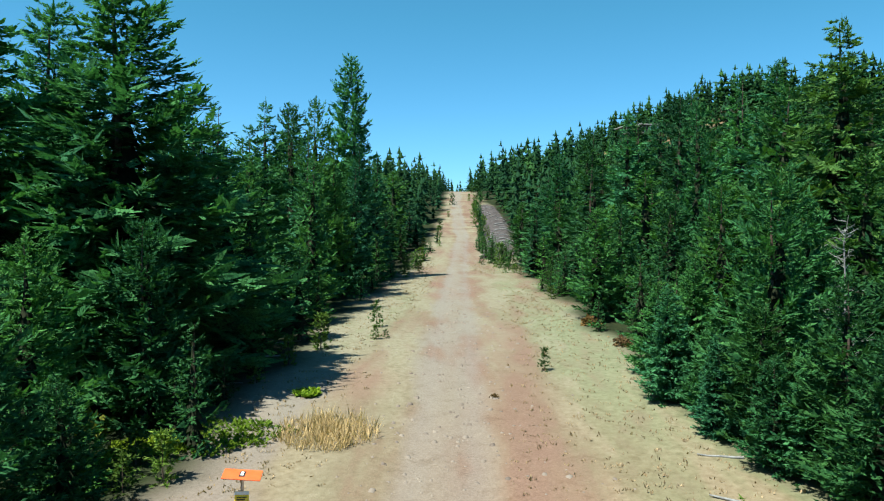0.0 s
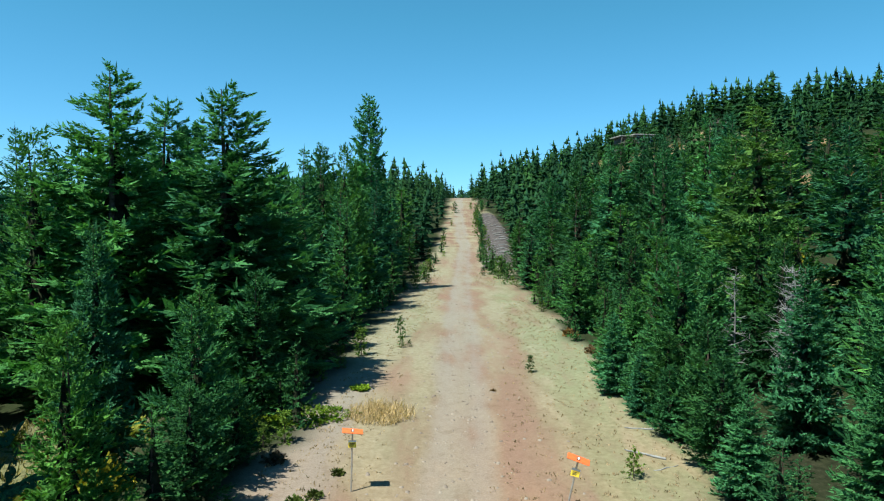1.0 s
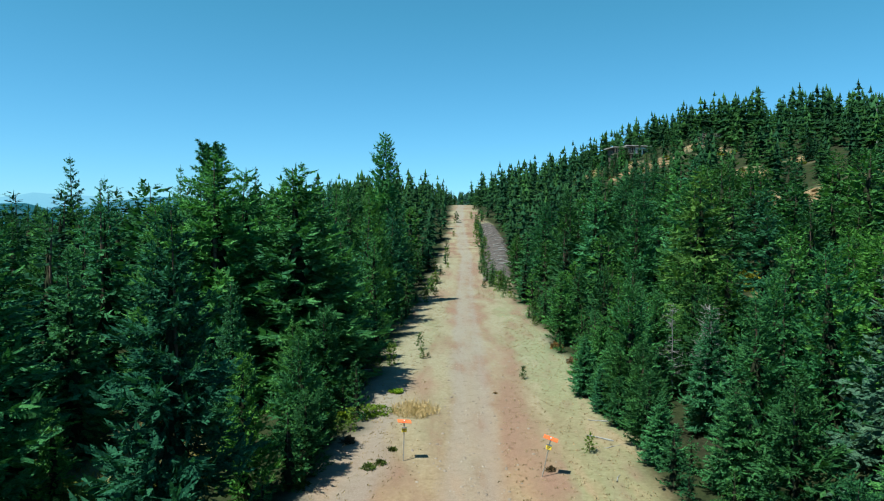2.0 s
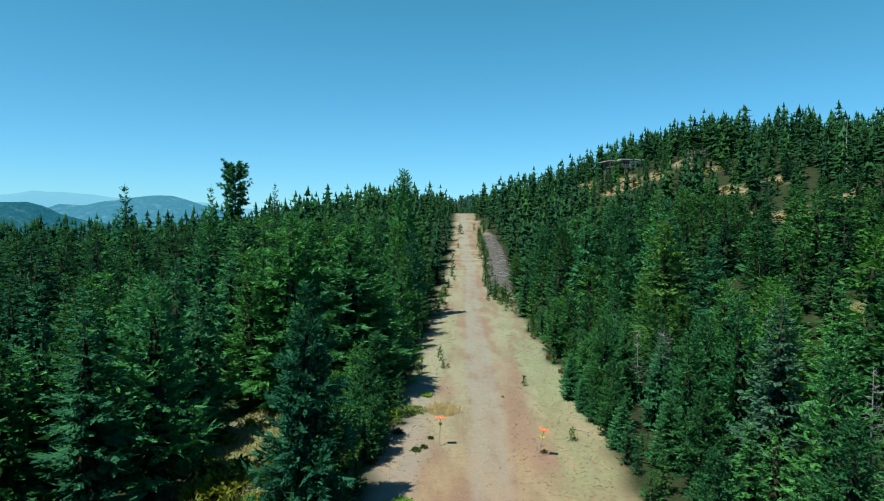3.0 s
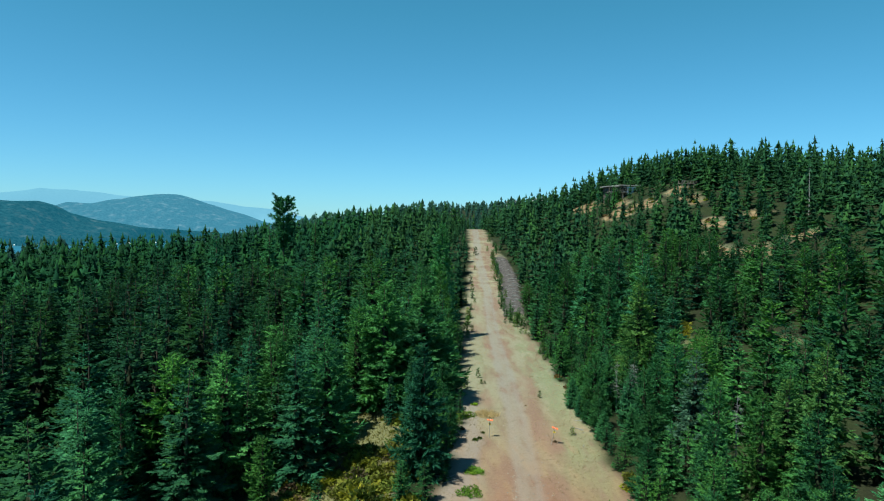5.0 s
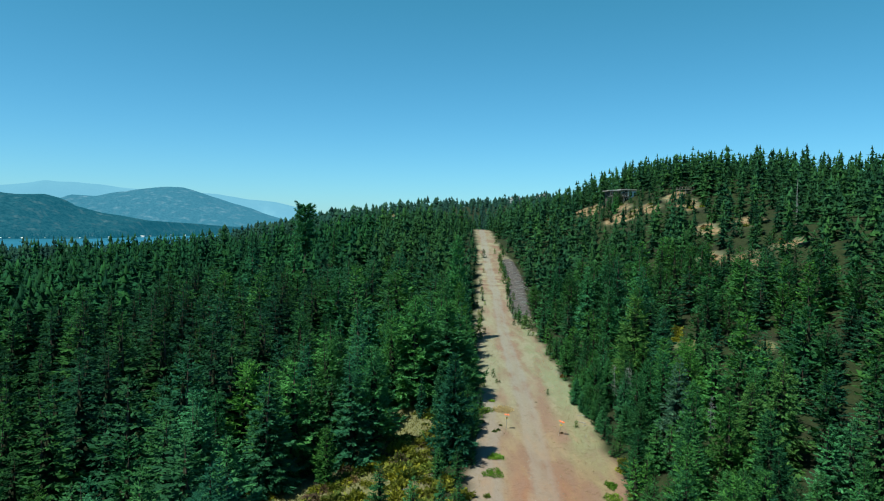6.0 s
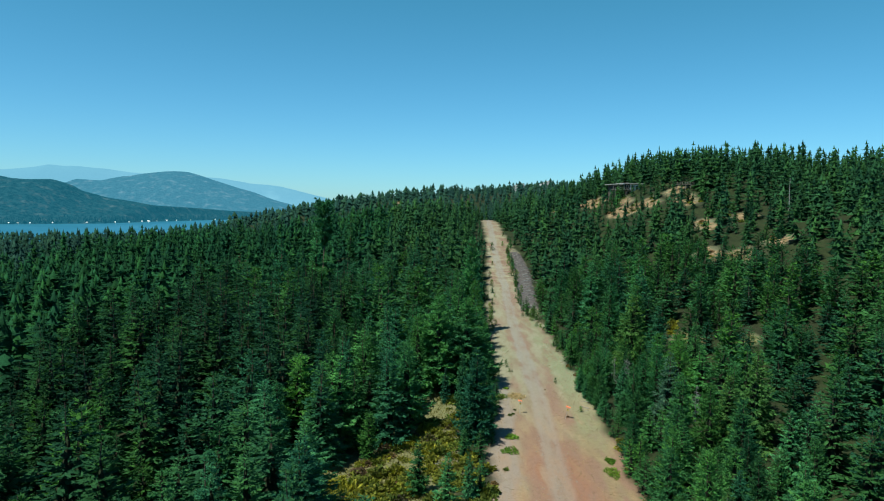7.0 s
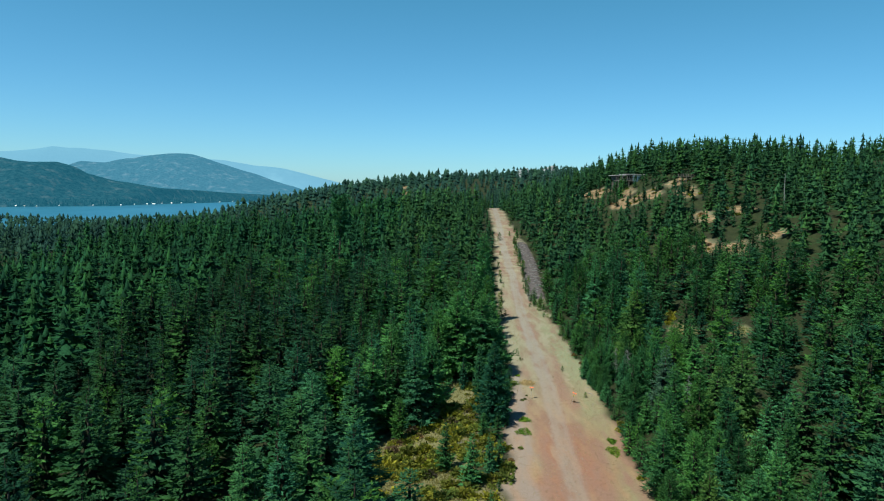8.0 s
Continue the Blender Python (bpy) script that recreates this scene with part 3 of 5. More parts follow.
        length = (ln * 0.22 + 0.1) * g.uniform(0.7, 1.3, n)
        B.append(p); W.append(w); L.append(length); D.append(length * slim * 0.8); S.append(side)
    # leader
    m = 7
    q = np.arange(m) * 2.4
    w = rand_dir(q) * np.array([0.04, 0.12, 0.55, 0.6, 0.75, 0.7, 0.8])[:, None]
    w[:, 2] = 1
    w /= np.linalg.norm(w, axis=1)[:, None]
    B.append(np.column_stack([np.zeros((m, 2)), h * np.array([0.93, 0.92, 0.95, 0.94, 0.925, 0.935, 0.915])]))
    W.append(w); L.append(h * np.array([0.07, 0.05, 0.03, 0.035, 0.045, 0.04, 0.05])); D.append(np.full(m, 0.0045 * h)); S.append(rand_dir(q + 1.57))
    v, q = kites(np.concatenate(B), np.concatenate(W), np.concatenate(L), np.concatenate(D), np.concatenate(S), 0.35)
    return v, np.concatenate([q[:, [0, 1, 2]], q[:, [0, 2, 3]]])


def pine_crown(h, r, seed, gap, per, tufts, needles=5, low=0.12, size=0.34, flat=0.0):
    """Upswept boughs that carry spiky needle tufts. flat > 0 gives the rounded head of an old pine."""
    g = np.random.RandomState(seed)
    P, O = [], []
    z = low * h
    while z < 0.98 * h:
        f = (z / h - low) / (1 - low)
        shape = (1 - f) ** 0.75 * min(1, 0.5 + 3 * f) if flat == 0 else math.sqrt(max(0.02, 1 - ((f - 0.55) / 0.5) ** 2))
        reach = r * shape + 0.15
        n = max(2, int(round(per * (0.6 + 0.4 * (1 - f)))))
        turn = g.uniform(0, 6.28)
        for k in range(n):
            a = turn + k * 6.283 / n + g.normal(0, 0.35)
            ln = reach * g.uniform(0.55, 1.12)
            out = np.array((math.cos(a), math.sin(a), 0.0))
            across = np.array((-out[1], out[0], 0))
            up = 0.12 + 0.45 * f + g.normal(0, 0.1)
            s = np.sort(g.uniform(0.25, 1.0, tufts))
            s[-1] = 1.0
            p = out[None] * (ln * s)[:, None] + across[None] * (g.normal(0, 0.16, tufts) * ln * (1.1 - s))[:, None]
            p[:, 2] += z + g.uniform(-0.5, 0.5) * gap + ln * (up * s * s - 0.08 * s) + g.normal(0, 0.06, tufts)
            P.append(p)
            O.append(np.repeat((out + (0, 0, 0.45))[None], tufts, 0))
        z += gap * (0.7 + 0.5 * (1 - f)) * g.uniform(0.75, 1.25)
    P.append(np.array([[0, 0, h * 0.96]] * 3)); O.append(np.array([[0, 0, 1.0]] * 3))
    P, O = np.concatenate(P), np.concatenate(O)
    n = len(P)
    base = np.repeat(P, needles, 0)
    w = np.repeat(O, needles, 0) + g.normal(0, 0.62, (n * needles, 3))
    w /= np.linalg.norm(w, axis=1)[:, None]
    s = np.cross(w, g.normal(0, 1, (n * needles, 3)))
    s /= np.linalg.norm(s, axis=1)[:, None]
    ln = size * g.uniform(0.7, 1.35, n * needles)
    return spikes(base, w, ln, ln * 0.13 + 0.01, s)


def trunk_mesh(h, radius, seed, mat, sides=7):
    g = np.random.RandomState(seed)
    zs = np.array([-0.5, 0.0, 0.25, 0.5, 0.75, 0.97]) * h
    zs[0] = -0.6
    bend = np.cumsum(g.normal(0, 0.012 * h, (6, 2)), 0) * 0.4
    bend[:2] = 0
    pts = np.column_stack([bend, zs])
    return mesh_of("trunk", *tube(pts, radius * np.array([1.5, 1.2, 0.85, 0.6, 0.34, 0.07]), sides), mat, True)


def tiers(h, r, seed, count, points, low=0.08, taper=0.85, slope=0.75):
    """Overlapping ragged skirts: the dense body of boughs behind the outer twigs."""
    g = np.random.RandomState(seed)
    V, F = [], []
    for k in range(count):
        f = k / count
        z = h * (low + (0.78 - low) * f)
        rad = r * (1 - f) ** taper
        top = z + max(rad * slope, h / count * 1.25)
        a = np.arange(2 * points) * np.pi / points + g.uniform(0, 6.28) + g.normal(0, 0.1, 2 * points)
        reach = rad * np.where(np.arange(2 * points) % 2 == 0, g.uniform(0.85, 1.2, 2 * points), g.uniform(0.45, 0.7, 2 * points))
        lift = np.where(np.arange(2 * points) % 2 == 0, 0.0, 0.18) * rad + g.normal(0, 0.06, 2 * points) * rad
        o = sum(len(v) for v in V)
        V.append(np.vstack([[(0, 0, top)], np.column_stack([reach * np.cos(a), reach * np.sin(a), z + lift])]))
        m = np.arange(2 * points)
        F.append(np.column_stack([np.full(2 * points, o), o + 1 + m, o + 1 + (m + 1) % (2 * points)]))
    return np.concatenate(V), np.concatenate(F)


TREES = {}


def tree_kind(key, name, crown, mat, h, radius, label, bark=None):
    """crown: the outer twigs alone, or (twigs, inner body, material of the inner body)."""
    # the inner body has its own material, dark as the shade inside a crown
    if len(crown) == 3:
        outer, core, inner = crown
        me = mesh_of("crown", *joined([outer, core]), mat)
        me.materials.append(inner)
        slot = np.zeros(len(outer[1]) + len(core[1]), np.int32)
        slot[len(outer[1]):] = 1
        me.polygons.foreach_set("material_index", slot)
    else:
        me = mesh_of("crown", *crown, mat)
    TREES[key] = dict(name=name, crown=me, trunk=trunk_mesh(h, radius, len(TREES), bark or BARK), h=h, label=label, first=None)


def plant(key, x, y, h, spread=1.0, turn=None, label=""):
    k = TREES[key]
    s = h / k["h"]
    turn = random.uniform(0, 360) if turn is None else turn
    m = pose(x, y, ground_z(x, y) - 0.05, random.uniform(-1.5, 1.5), random.uniform(-1.5, 1.5), turn) @ Matrix.Diagonal((s * spread, s * spread, s, 1))
    if k["first"] is None:
        ob = new(k["name"])
        child("trunk", k["trunk"], ob)
        child("crown", k["crown"], ob)
        tagged(ob, k["label"], "tree", k["name"].replace("_", " ") + "s of the forest")
        ob.matrix_basis = Matrix.Identity(4)
        k["first"] = ob
        ob.matrix_basis = m
        k["matrix"] = m
    else:
        ob = k["first"]
        ob.matrix_basis = Matrix.Identity(4)
        made = copy_thing(ob, m)
        ob.matrix_basis = k["matrix"]
        ob = made
    return tagged(ob, label)


FIR_LABEL = "dark green fir with drooping layered boughs on the forest floor"
PINE_LABEL = "green young pine with fine upswept boughs"
for i in range(4):
    w = 3.0 + 0.25 * (i % 3)
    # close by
    tree_kind(("fir", i), "fir_tree", (conifer(14, w, 100 + i, 0.7, 9, 7, low=0.04, droop=0.34, curl=0.26, taper=0.8, ragged=0.17 + 0.03 * i, broad=0.36, slim=0.23, loose=0.26), tiers(14, w * 0.3, 400 + i, 12, 7), INNER_SHADE), FIR, 14, 0.17, FIR_LABEL)
    tree_kind(("pine", i), "pine_tree", (conifer(10, 2.0 + 0.2 * (i % 2), 140 + i, 0.48, 9, 4, low=0.08, droop=0.02, curl=0.22, taper=0.66, ragged=0.26, broad=0.38, slim=0.2, loose=0.36, thin=0.1, tuft=6), tiers(10, 0.62, 440 + i, 10, 7, taper=0.6), INNER_SHADE), PINE, 10, 0.12, PINE_LABEL)
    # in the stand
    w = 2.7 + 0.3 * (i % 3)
    tree_kind(("fir_plain", i), "spruce_tree", (conifer(13, w, 120 + i, 0.8, 8, 4, low=0.04, droop=0.36, curl=0.22, taper=0.66, ragged=0.2, broad=0.4, slim=0.22, loose=0.22), tiers(13, w * 0.4, 420 + i, 11, 6), INNER_SHADE), STAND_FIR, 13, 0.16,
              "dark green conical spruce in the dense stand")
    tree_kind(("spruce_shaded", i), "black_spruce", (conifer(13, w - 0.2, 130 + i, 0.8, 8, 4, low=0.04, droop=0.4, curl=0.2, taper=0.7, ragged=0.22, broad=0.4, slim=0.22, loose=0.22), tiers(13, w * 0.36, 430 + i, 11, 6), INNER_SHADE), SHADED_SPRUCE, 13, 0.16,
              "dense spruce of the west stand with shade put into its colour")
    tree_kind(("pine_plain", i), "lodgepole_pine", (conifer(12, 2.2 + 0.15 * i, 160 + i, 0.78, 8, 2, low=0.1, droop=0.05, curl=0.2, taper=0.52, ragged=0.28, broad=0.42, slim=0.22, loose=0.32, thin=0.1, tuft=2), tiers(12, 0.75, 460 + i, 9, 6, taper=0.6), INNER_SHADE), STAND_PINE, 12, 0.14,
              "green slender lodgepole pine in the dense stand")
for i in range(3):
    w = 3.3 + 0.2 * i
    tree_kind(("fir_fine", i), "fir_tree", (conifer(14, w, 500 + i, 0.56, 10, 15, low=0.04, droop=0.32, curl=0.28, taper=0.78, ragged=0.17 + 0.03 * i, broad=0.29, slim=0.18, loose=0.28, tuft=7), tiers(14, w * 0.27, 505 + i, 14, 8, taper=0.75), INNER_SHADE), FIR, 14, 0.18, FIR_LABEL)
    tree_kind(("pine_fine", i), "pine_tree", (conifer(8, 1.9, 510 + i, 0.4, 8, 8, low=0.06, droop=0.0, curl=0.22, taper=0.66, ragged=0.26, broad=0.34, slim=0.16, loose=0.38, thin=0.08, tuft=14), tiers(8, 0.5, 515 + i, 10, 8, taper=0.6), INNER_SHADE), PINE, 8, 0.1, PINE_LABEL)
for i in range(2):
    tree_kind(("cedar", i), "cedar_tree", (conifer(13, 2.9, 180 + i, 0.6, 9, 8, low=0.04, droop=0.5, curl=0.16, ragged=0.24, broad=0.32, slim=0.23, loose=0.34, tuft=4), tiers(13, 1.1, 480 + i, 12, 7), INNER_SHADE), CEDAR, 13, 0.18, "yellow-green cedar with hanging fronds")
    tree_kind(("blue_fir", i), "blue_fir", (conifer(13, 3.2, 185 + i, 0.66, 9, 8, low=0.04, droop=0.34, curl=0.26, ragged=0.2, broad=0.34, slim=0.24, loose=0.28), tiers(13, 1.3, 485 + i, 12, 7), INNER_SHADE), BLUE_FIR, 13, 0.18, "blue-green fir with dense drooping boughs")
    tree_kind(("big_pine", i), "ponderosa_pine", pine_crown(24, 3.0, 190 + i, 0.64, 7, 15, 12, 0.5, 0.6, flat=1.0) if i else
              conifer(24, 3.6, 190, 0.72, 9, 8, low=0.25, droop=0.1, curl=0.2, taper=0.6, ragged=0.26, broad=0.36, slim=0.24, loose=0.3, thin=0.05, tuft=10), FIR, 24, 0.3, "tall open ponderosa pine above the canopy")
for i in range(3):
    tree_kind(("young", i), "young_pine", (conifer(5, 1.35, 170 + i, 0.52, 7, 4, low=0.03, droop=0.12, curl=0.26, taper=0.75, ragged=0.24, broad=0.38, slim=0.22, loose=0.34, tuft=2), tiers(5, 0.4, 490 + i, 8, 7), INNER_SHADE), PINE, 5, 0.06, "young bushy pine at the forest edge")
tree_kind(("sapling", 0), "pine_sapling", pine_crown(1.5, 0.4, 200, 0.17, 4, 4, 6, 0.05, 0.17), LIGHT_PINE, 1.5, 0.025, "small green pine sapling in dry grass")
tree_kind(("sapling", 1), "pine_sapling", pine_crown(1.5, 0.5, 201, 0.2, 4, 4, 6, 0.05, 0.17), LIGHT_PINE, 1.5, 0.025, "small green pine sapling in dry grass")

# trees that stand out: kind, x, y, height of the tip above datum, spread
NOTED = []
# west edge, beside the start
NOTED += [
    (("fir_fine", 0), -11.8, 25.6, 16.6, 1.5), (("fir_fine", 2), -11.2, 1.5, 12.9, 0.9), (("fir_fine", 0), -12.9, 13.6, 9.3, 0.7), (("pine_fine", 0), -9.0, 12.6, 6.3, 1.15), (("pine_fine", 1), -10.4, 16.8, 6.6, 1.1),
    (("pine_fine", 2), -9.3, 21.0, 7.0, 1.15), (("pine_fine", 2), -10.4, 7.4, 6.5, 0.95), (("fir", 0), -12.6, -15.5, 4.2, 1.0), (("pine_fine", 1), -8.3, 10.2, 4.2, 1.3), (("pine_fine", 0), -8.2, 14.6, 3.4, 1.3),
    (("pine", 1), -9.2, 28.5, 9.4, 1.15),
]
# west edge, further on
NOTED += [
    (("big_pine", 0), -9.2, 70.8, 25.4, 0.8), (("pine", 3), -9.7, 52, 16.9, 0.8), (("fir", 1), -13.2, 50, 16.6, 0.85), (("fir", 0), -15.2, 45, 15.4, 0.9), (("fir", 2), -13.4, 60, 18.2, 0.8),
    (("pine", 1), -8.6, 44, 11.5, 0.9), (("pine", 0), -9.4, 33, 10.5, 1.0), (("fir", 3), -8.2, 62, 13.5, 0.85), (("fir", 1), -10.6, 38, 13.0, 1.0), (("fir", 0), -9.6, 47.5, 13.4, 0.95),
    (("fir", 2), -8.9, 56, 14.0, 0.9), (("pine", 2), -12.2, 55, 17.2, 0.9), (("fir", 3), -12.4, 34, 12.8, 1.0), (("fir", 2), -8.2, 68, 15.5, 0.85), (("fir", 1), -7.8, 78, 16.0, 0.85),
]
# west stand and glade
NOTED += [
    (("fir_fine", 1), -17.0, 24.0, 17.2, 1.3), (("fir_fine", 2), -16.4, 29.0, 16.6, 1.2), (("big_pine", 1), -59.4, 148, 33.1, 1.0), (("fir", 1), -58, 82, 23.6, 0.7), (("fir", 1), -27.8, 40, 12.2, 1.1),
    (("fir", 0), -28.6, 19.7, 13.6, 1.0), (("fir", 3), -35.6, 14, 12.5, 1.1), (("fir", 2), -21.7, 14.4, 11.2, 0.95), (("fir", 1), -42, 29.3, 14.2, 1.0), (("fir", 3), -29.7, 30.7, 13.0, 1.0),
    (("fir", 1), -57.2, 121, 25.9, 0.65), (("fir", 0), -52, 160.7, 29.1, 0.65), (("fir", 2), -38.7, 177, 27.6, 0.65), (("fir", 0), -25.1, 120.3, 22.8, 0.65), (("fir", 1), -15.6, 17.5, 6.0, 0.8),
    (("fir", 3), -25.6, 26.2, 15.8, 0.95), (("fir", 1), -18.5, -14.5, 5.2, 1.0), (("fir", 3), -15.2, -19.5, 5.6, 1.1),
]
# young pines in the glade
NOTED += [
    (("pine", 2), -25.5, -3.5, 5.0, 1.2), (("pine", 1), -19.8, 9.2, 3.6, 1.2),
]
# edge of the strip on the east
NOTED += [
    (("fir_fine", 2), 9.2, 24.6, 5.9, 1.0), (("pine_fine", 2), 10.0, 20.2, 8.6, 1.05), (("pine_fine", 1), 13.4, 10.5, 8.7, 1.05), (("pine_fine", 0), 9.6, 15.8, 5.6, 1.2), (("pine", 1), 10.9, 26, 8.6, 1.1),
    (("pine_fine", 0), 12.3, 4.5, 6.2, 1.3), (("pine_fine", 2), 9.6, -3.5, 5.0, 1.3), (("pine", 0), 12.3, 36.5, 9.0, 1.1), (("pine", 3), 11.5, 44, 8.5, 1.1), (("fir_fine", 0), 8.9, 21.8, 4.4, 1.25),
    (("pine_fine", 1), 9.0, 19.0, 4.6, 1.3), (("fir_fine", 1), 9.4, 17.0, 4.0, 1.3), (("pine_fine", 0), 9.2, 14.0, 4.4, 1.3), (("fir_fine", 2), 9.2, 11.6, 3.6, 1.3), (("pine_fine", 2), 8.6, 25.6, 3.6, 1.3),
    (("fir_fine", 1), 7.9, 23.6, 4.8, 1.15), (("fir_fine", 0), 8.2, 20.0, 3.6, 1.3), (("fir_fine", 2), 8.6, 27.2, 4.6, 1.2), (("pine_fine", 1), 8.6, 17.4, 3.4, 1.3), (("fir_fine", 1), 12.6, 23.4, 8.0, 1.0), (("fir_fine", 0), 13.2, 16.0, 7.6, 1.0), (("fir_fine", 2), 11.4, 8.2, 5.0, 1.2),
]
# lower hillside
NOTED += [
    (("cedar", 0), 19.0, 32, 16.9, 1.25), (("fir", 2), 22.8, 29.2, 15.3, 1.05), (("pine", 2), 19.4, 50.9, 16.6, 0.9), (("cedar", 1), 25.6, -2.6, 14.4, 1.1), (("blue_fir", 0), 17.2, 6, 12.0, 1.0),
    (("pine", 1), 15.5, 22.3, 8.5, 1.0), (("pine", 3), 14.5, -6.5, 7.5, 1.3), (("fir", 0), 30.6, -9.4, 10.5, 1.1), (("fir", 1), 19.2, 70, 19.4, 0.9), (("pine", 2), 22.4, 65, 19.8, 1.0),
    (("fir", 3), 26, 72, 21.8, 0.95), (("pine", 0), 16.2, 75, 18.0, 1.0), (("fir", 0), 29.5, 67, 22.4, 0.95), (("pine", 3), 14.2, 84, 16.5, 1.0), (("fir", 1), 21.4, 74, 20.2, 1.1),
    (("fir", 0), 24.6, 77, 21.4, 1.1), (("fir", 2), 26.5, 55, 20.5, 1.0), (("pine", 1), 23.5, 47, 17.0, 1.1),
]
# round the house
NOTED += [
    (("fir", 1), 67.5, 236, 42.0, 0.8), (("fir", 3), 60, 240, 42.5, 0.8), (("fir", 0), 78, 238, 45, 0.9), (("fir", 1), 62, 219, 44.6, 0.75), (("fir", 2), 52, 212, 35.5, 0.9),
    (("fir", 0), 47, 238, 40.0, 0.9), (("fir", 3), 43.5, 246, 40.5, 0.9), (("fir", 1), 67.5, 198, 38.0, 0.9), (("fir", 2), 76, 206, 45, 0.9), (("pine", 1), 57, 205, 35.0, 0.9),
]
for key, x, y, top, s in NOTED:
    plant(key, x, y, top - ground_z(x, y), s)


def scatter(x0, x1, y0, y1, spacing, seed, taken=()):
    """Jittered places, at least about a spacing apart, outside clearings."""
    g = np.random.RandomState(seed)
    nx, ny = int((x1 - x0) / spacing), int((y1 - y0) / spacing)
    X, Y = np.meshgrid(np.arange(nx), np.arange(ny))
    X = x0 + (X + 0.5 * (Y % 2) + g.uniform(-0.4, 0.4, X.shape)) * spacing
    Y = y0 + (Y + g.uniform(-0.4, 0.4, Y.shape)) * spacing
    x, y = X.ravel(), Y.ravel()
    keep = open_amount(x, y) < 0.2
    for tx, ty in taken:
        keep &= (x - tx) ** 2 + (y - ty) ** 2 > 3.3 ** 2
    return x[keep], y[keep]


def tree_height(x, y, g):
    """Mixed stand: lower along the strip, with single taller trees."""
    edge = np.minimum(np.abs(x - left_edge(y)), np.abs(x - right_edge(y)))
    tall = np.where(g.rand(len(x)) < 0.12, g.uniform(1.15, 1.45, len(x)), g.uniform(0.6, 1.12, len(x)))
    tall = np.where(x < -18, 1 + (tall - 0.93) * 1.5, tall)
    base = 8.0 + 4.0 * smooth01(edge, 0, 14) + 1.6 * waves(x, y, 22, 3)
    base = base + 3.2 * smooth01(-x, 4, 16) * (1 - smooth01(y, 90, 150)) * smooth01(y, -20, 5)
    base = base * (1 - 0.5 * smooth01(x, 40, 50) * (1 - smooth01(x, 76, 84)) * smooth01(y, 168, 184) * (1 - smooth01(y, 238, 250)))
    for cx, cy, rx, ry in PARCHED:
        below = np.hypot((x - cx + 0.3 * (cy - y)) / (rx + 3), (y - cy + ry + 9) / 16)
        base = base * (0.7 + 0.3 * smooth01(below, 0.7, 1.2))
    return np.minimum(base * tall, np.where(x > 0, 13.5, 17.0))


CLOSE = (-38, 25, -36, 47)
MIDDLE = (-90, 76, -62, 124)


def inside(x, y, b):
    return (x > b[0]) & (x < b[1]) & (y > b[2]) & (y < b[3])


def plant_forest():
    g = np.random.RandomState(77)
    taken = [(n[1], n[2]) for n in NOTED]
    x, y = scatter(*CLOSE, 4.2, 11, taken)
    h = tree_height(x, y, g)
    for px, py, ph in zip(x, y, h):
        right = px > 0
        ph = min(ph, 11.0 if right else 14.0)
        if -18 < px < -8 and py < 0 or -26 < px < -16 and py < -22:
            if g.rand() < 0.45:
                continue
            ph = min(ph, g.uniform(2.4, 4.4))
        u = g.rand()
        kind = ("pine" if u < 0.7 else "fir" if u < 0.93 else "cedar") if right else ("fir" if u < 0.62 else "pine")
        # some trees further west take the spruce with shade in its colour
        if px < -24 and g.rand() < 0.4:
            kind = "spruce_shaded" if g.rand() < 0.5 else "fir_plain"
        plant((kind, g.randint(2 if kind == "cedar" else 4)), px, py, max(ph, 2.4), g.uniform(1.0, 1.4))
    # low trees that close the forest edge down to the ground
    for edge, way, y0, y1, gap in ((left_edge, -1, -30, 75, 2.3), (right_edge, 1, -34, 80, 1.7)):
        for py in np.arange(y0, y1, gap):
            py = py + g.uniform(-0.7, 0.7)
            px = float(edge(np.array([py]))[0]) + way * g.uniform(0.5, 2.6)
            if min((px - tx) ** 2 + (py - ty) ** 2 for tx, ty in taken) < 1.6 or g.rand() < (0.35 if way < 0 else 0.0):
                continue
            plant(("young", g.randint(3)), px, py, g.uniform(1.6, 5.2), g.uniform(0.9, 1.4))
    ux, uy = scatter(7, 26, -34, 60, 4.4, 19, taken)
    for px, py in zip(ux, uy):
        plant(("young", g.randint(3)), px, py, g.uniform(2.0, 5.5), g.uniform(0.9, 1.3))
    x, y = scatter(*MIDDLE, 5.8, 12, taken)
    k = ~inside(x, y, CLOSE)
    x, y = x[k], y[k]
    h = tree_height(x, y, g)
    for px, py, ph in zip(x, y, h):
        kind = "fir_plain" if g.rand() < (0.62 if px < 0 else 0.4) else "pine_plain"
        # the share of shade-coloured spruces grows towards the west
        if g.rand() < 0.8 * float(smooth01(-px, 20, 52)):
            kind = "spruce_shaded"
        plant((kind, g.randint(4)), px, py, max(ph, 5.0), g.uniform(1.1, 1.5))


plant_forest()


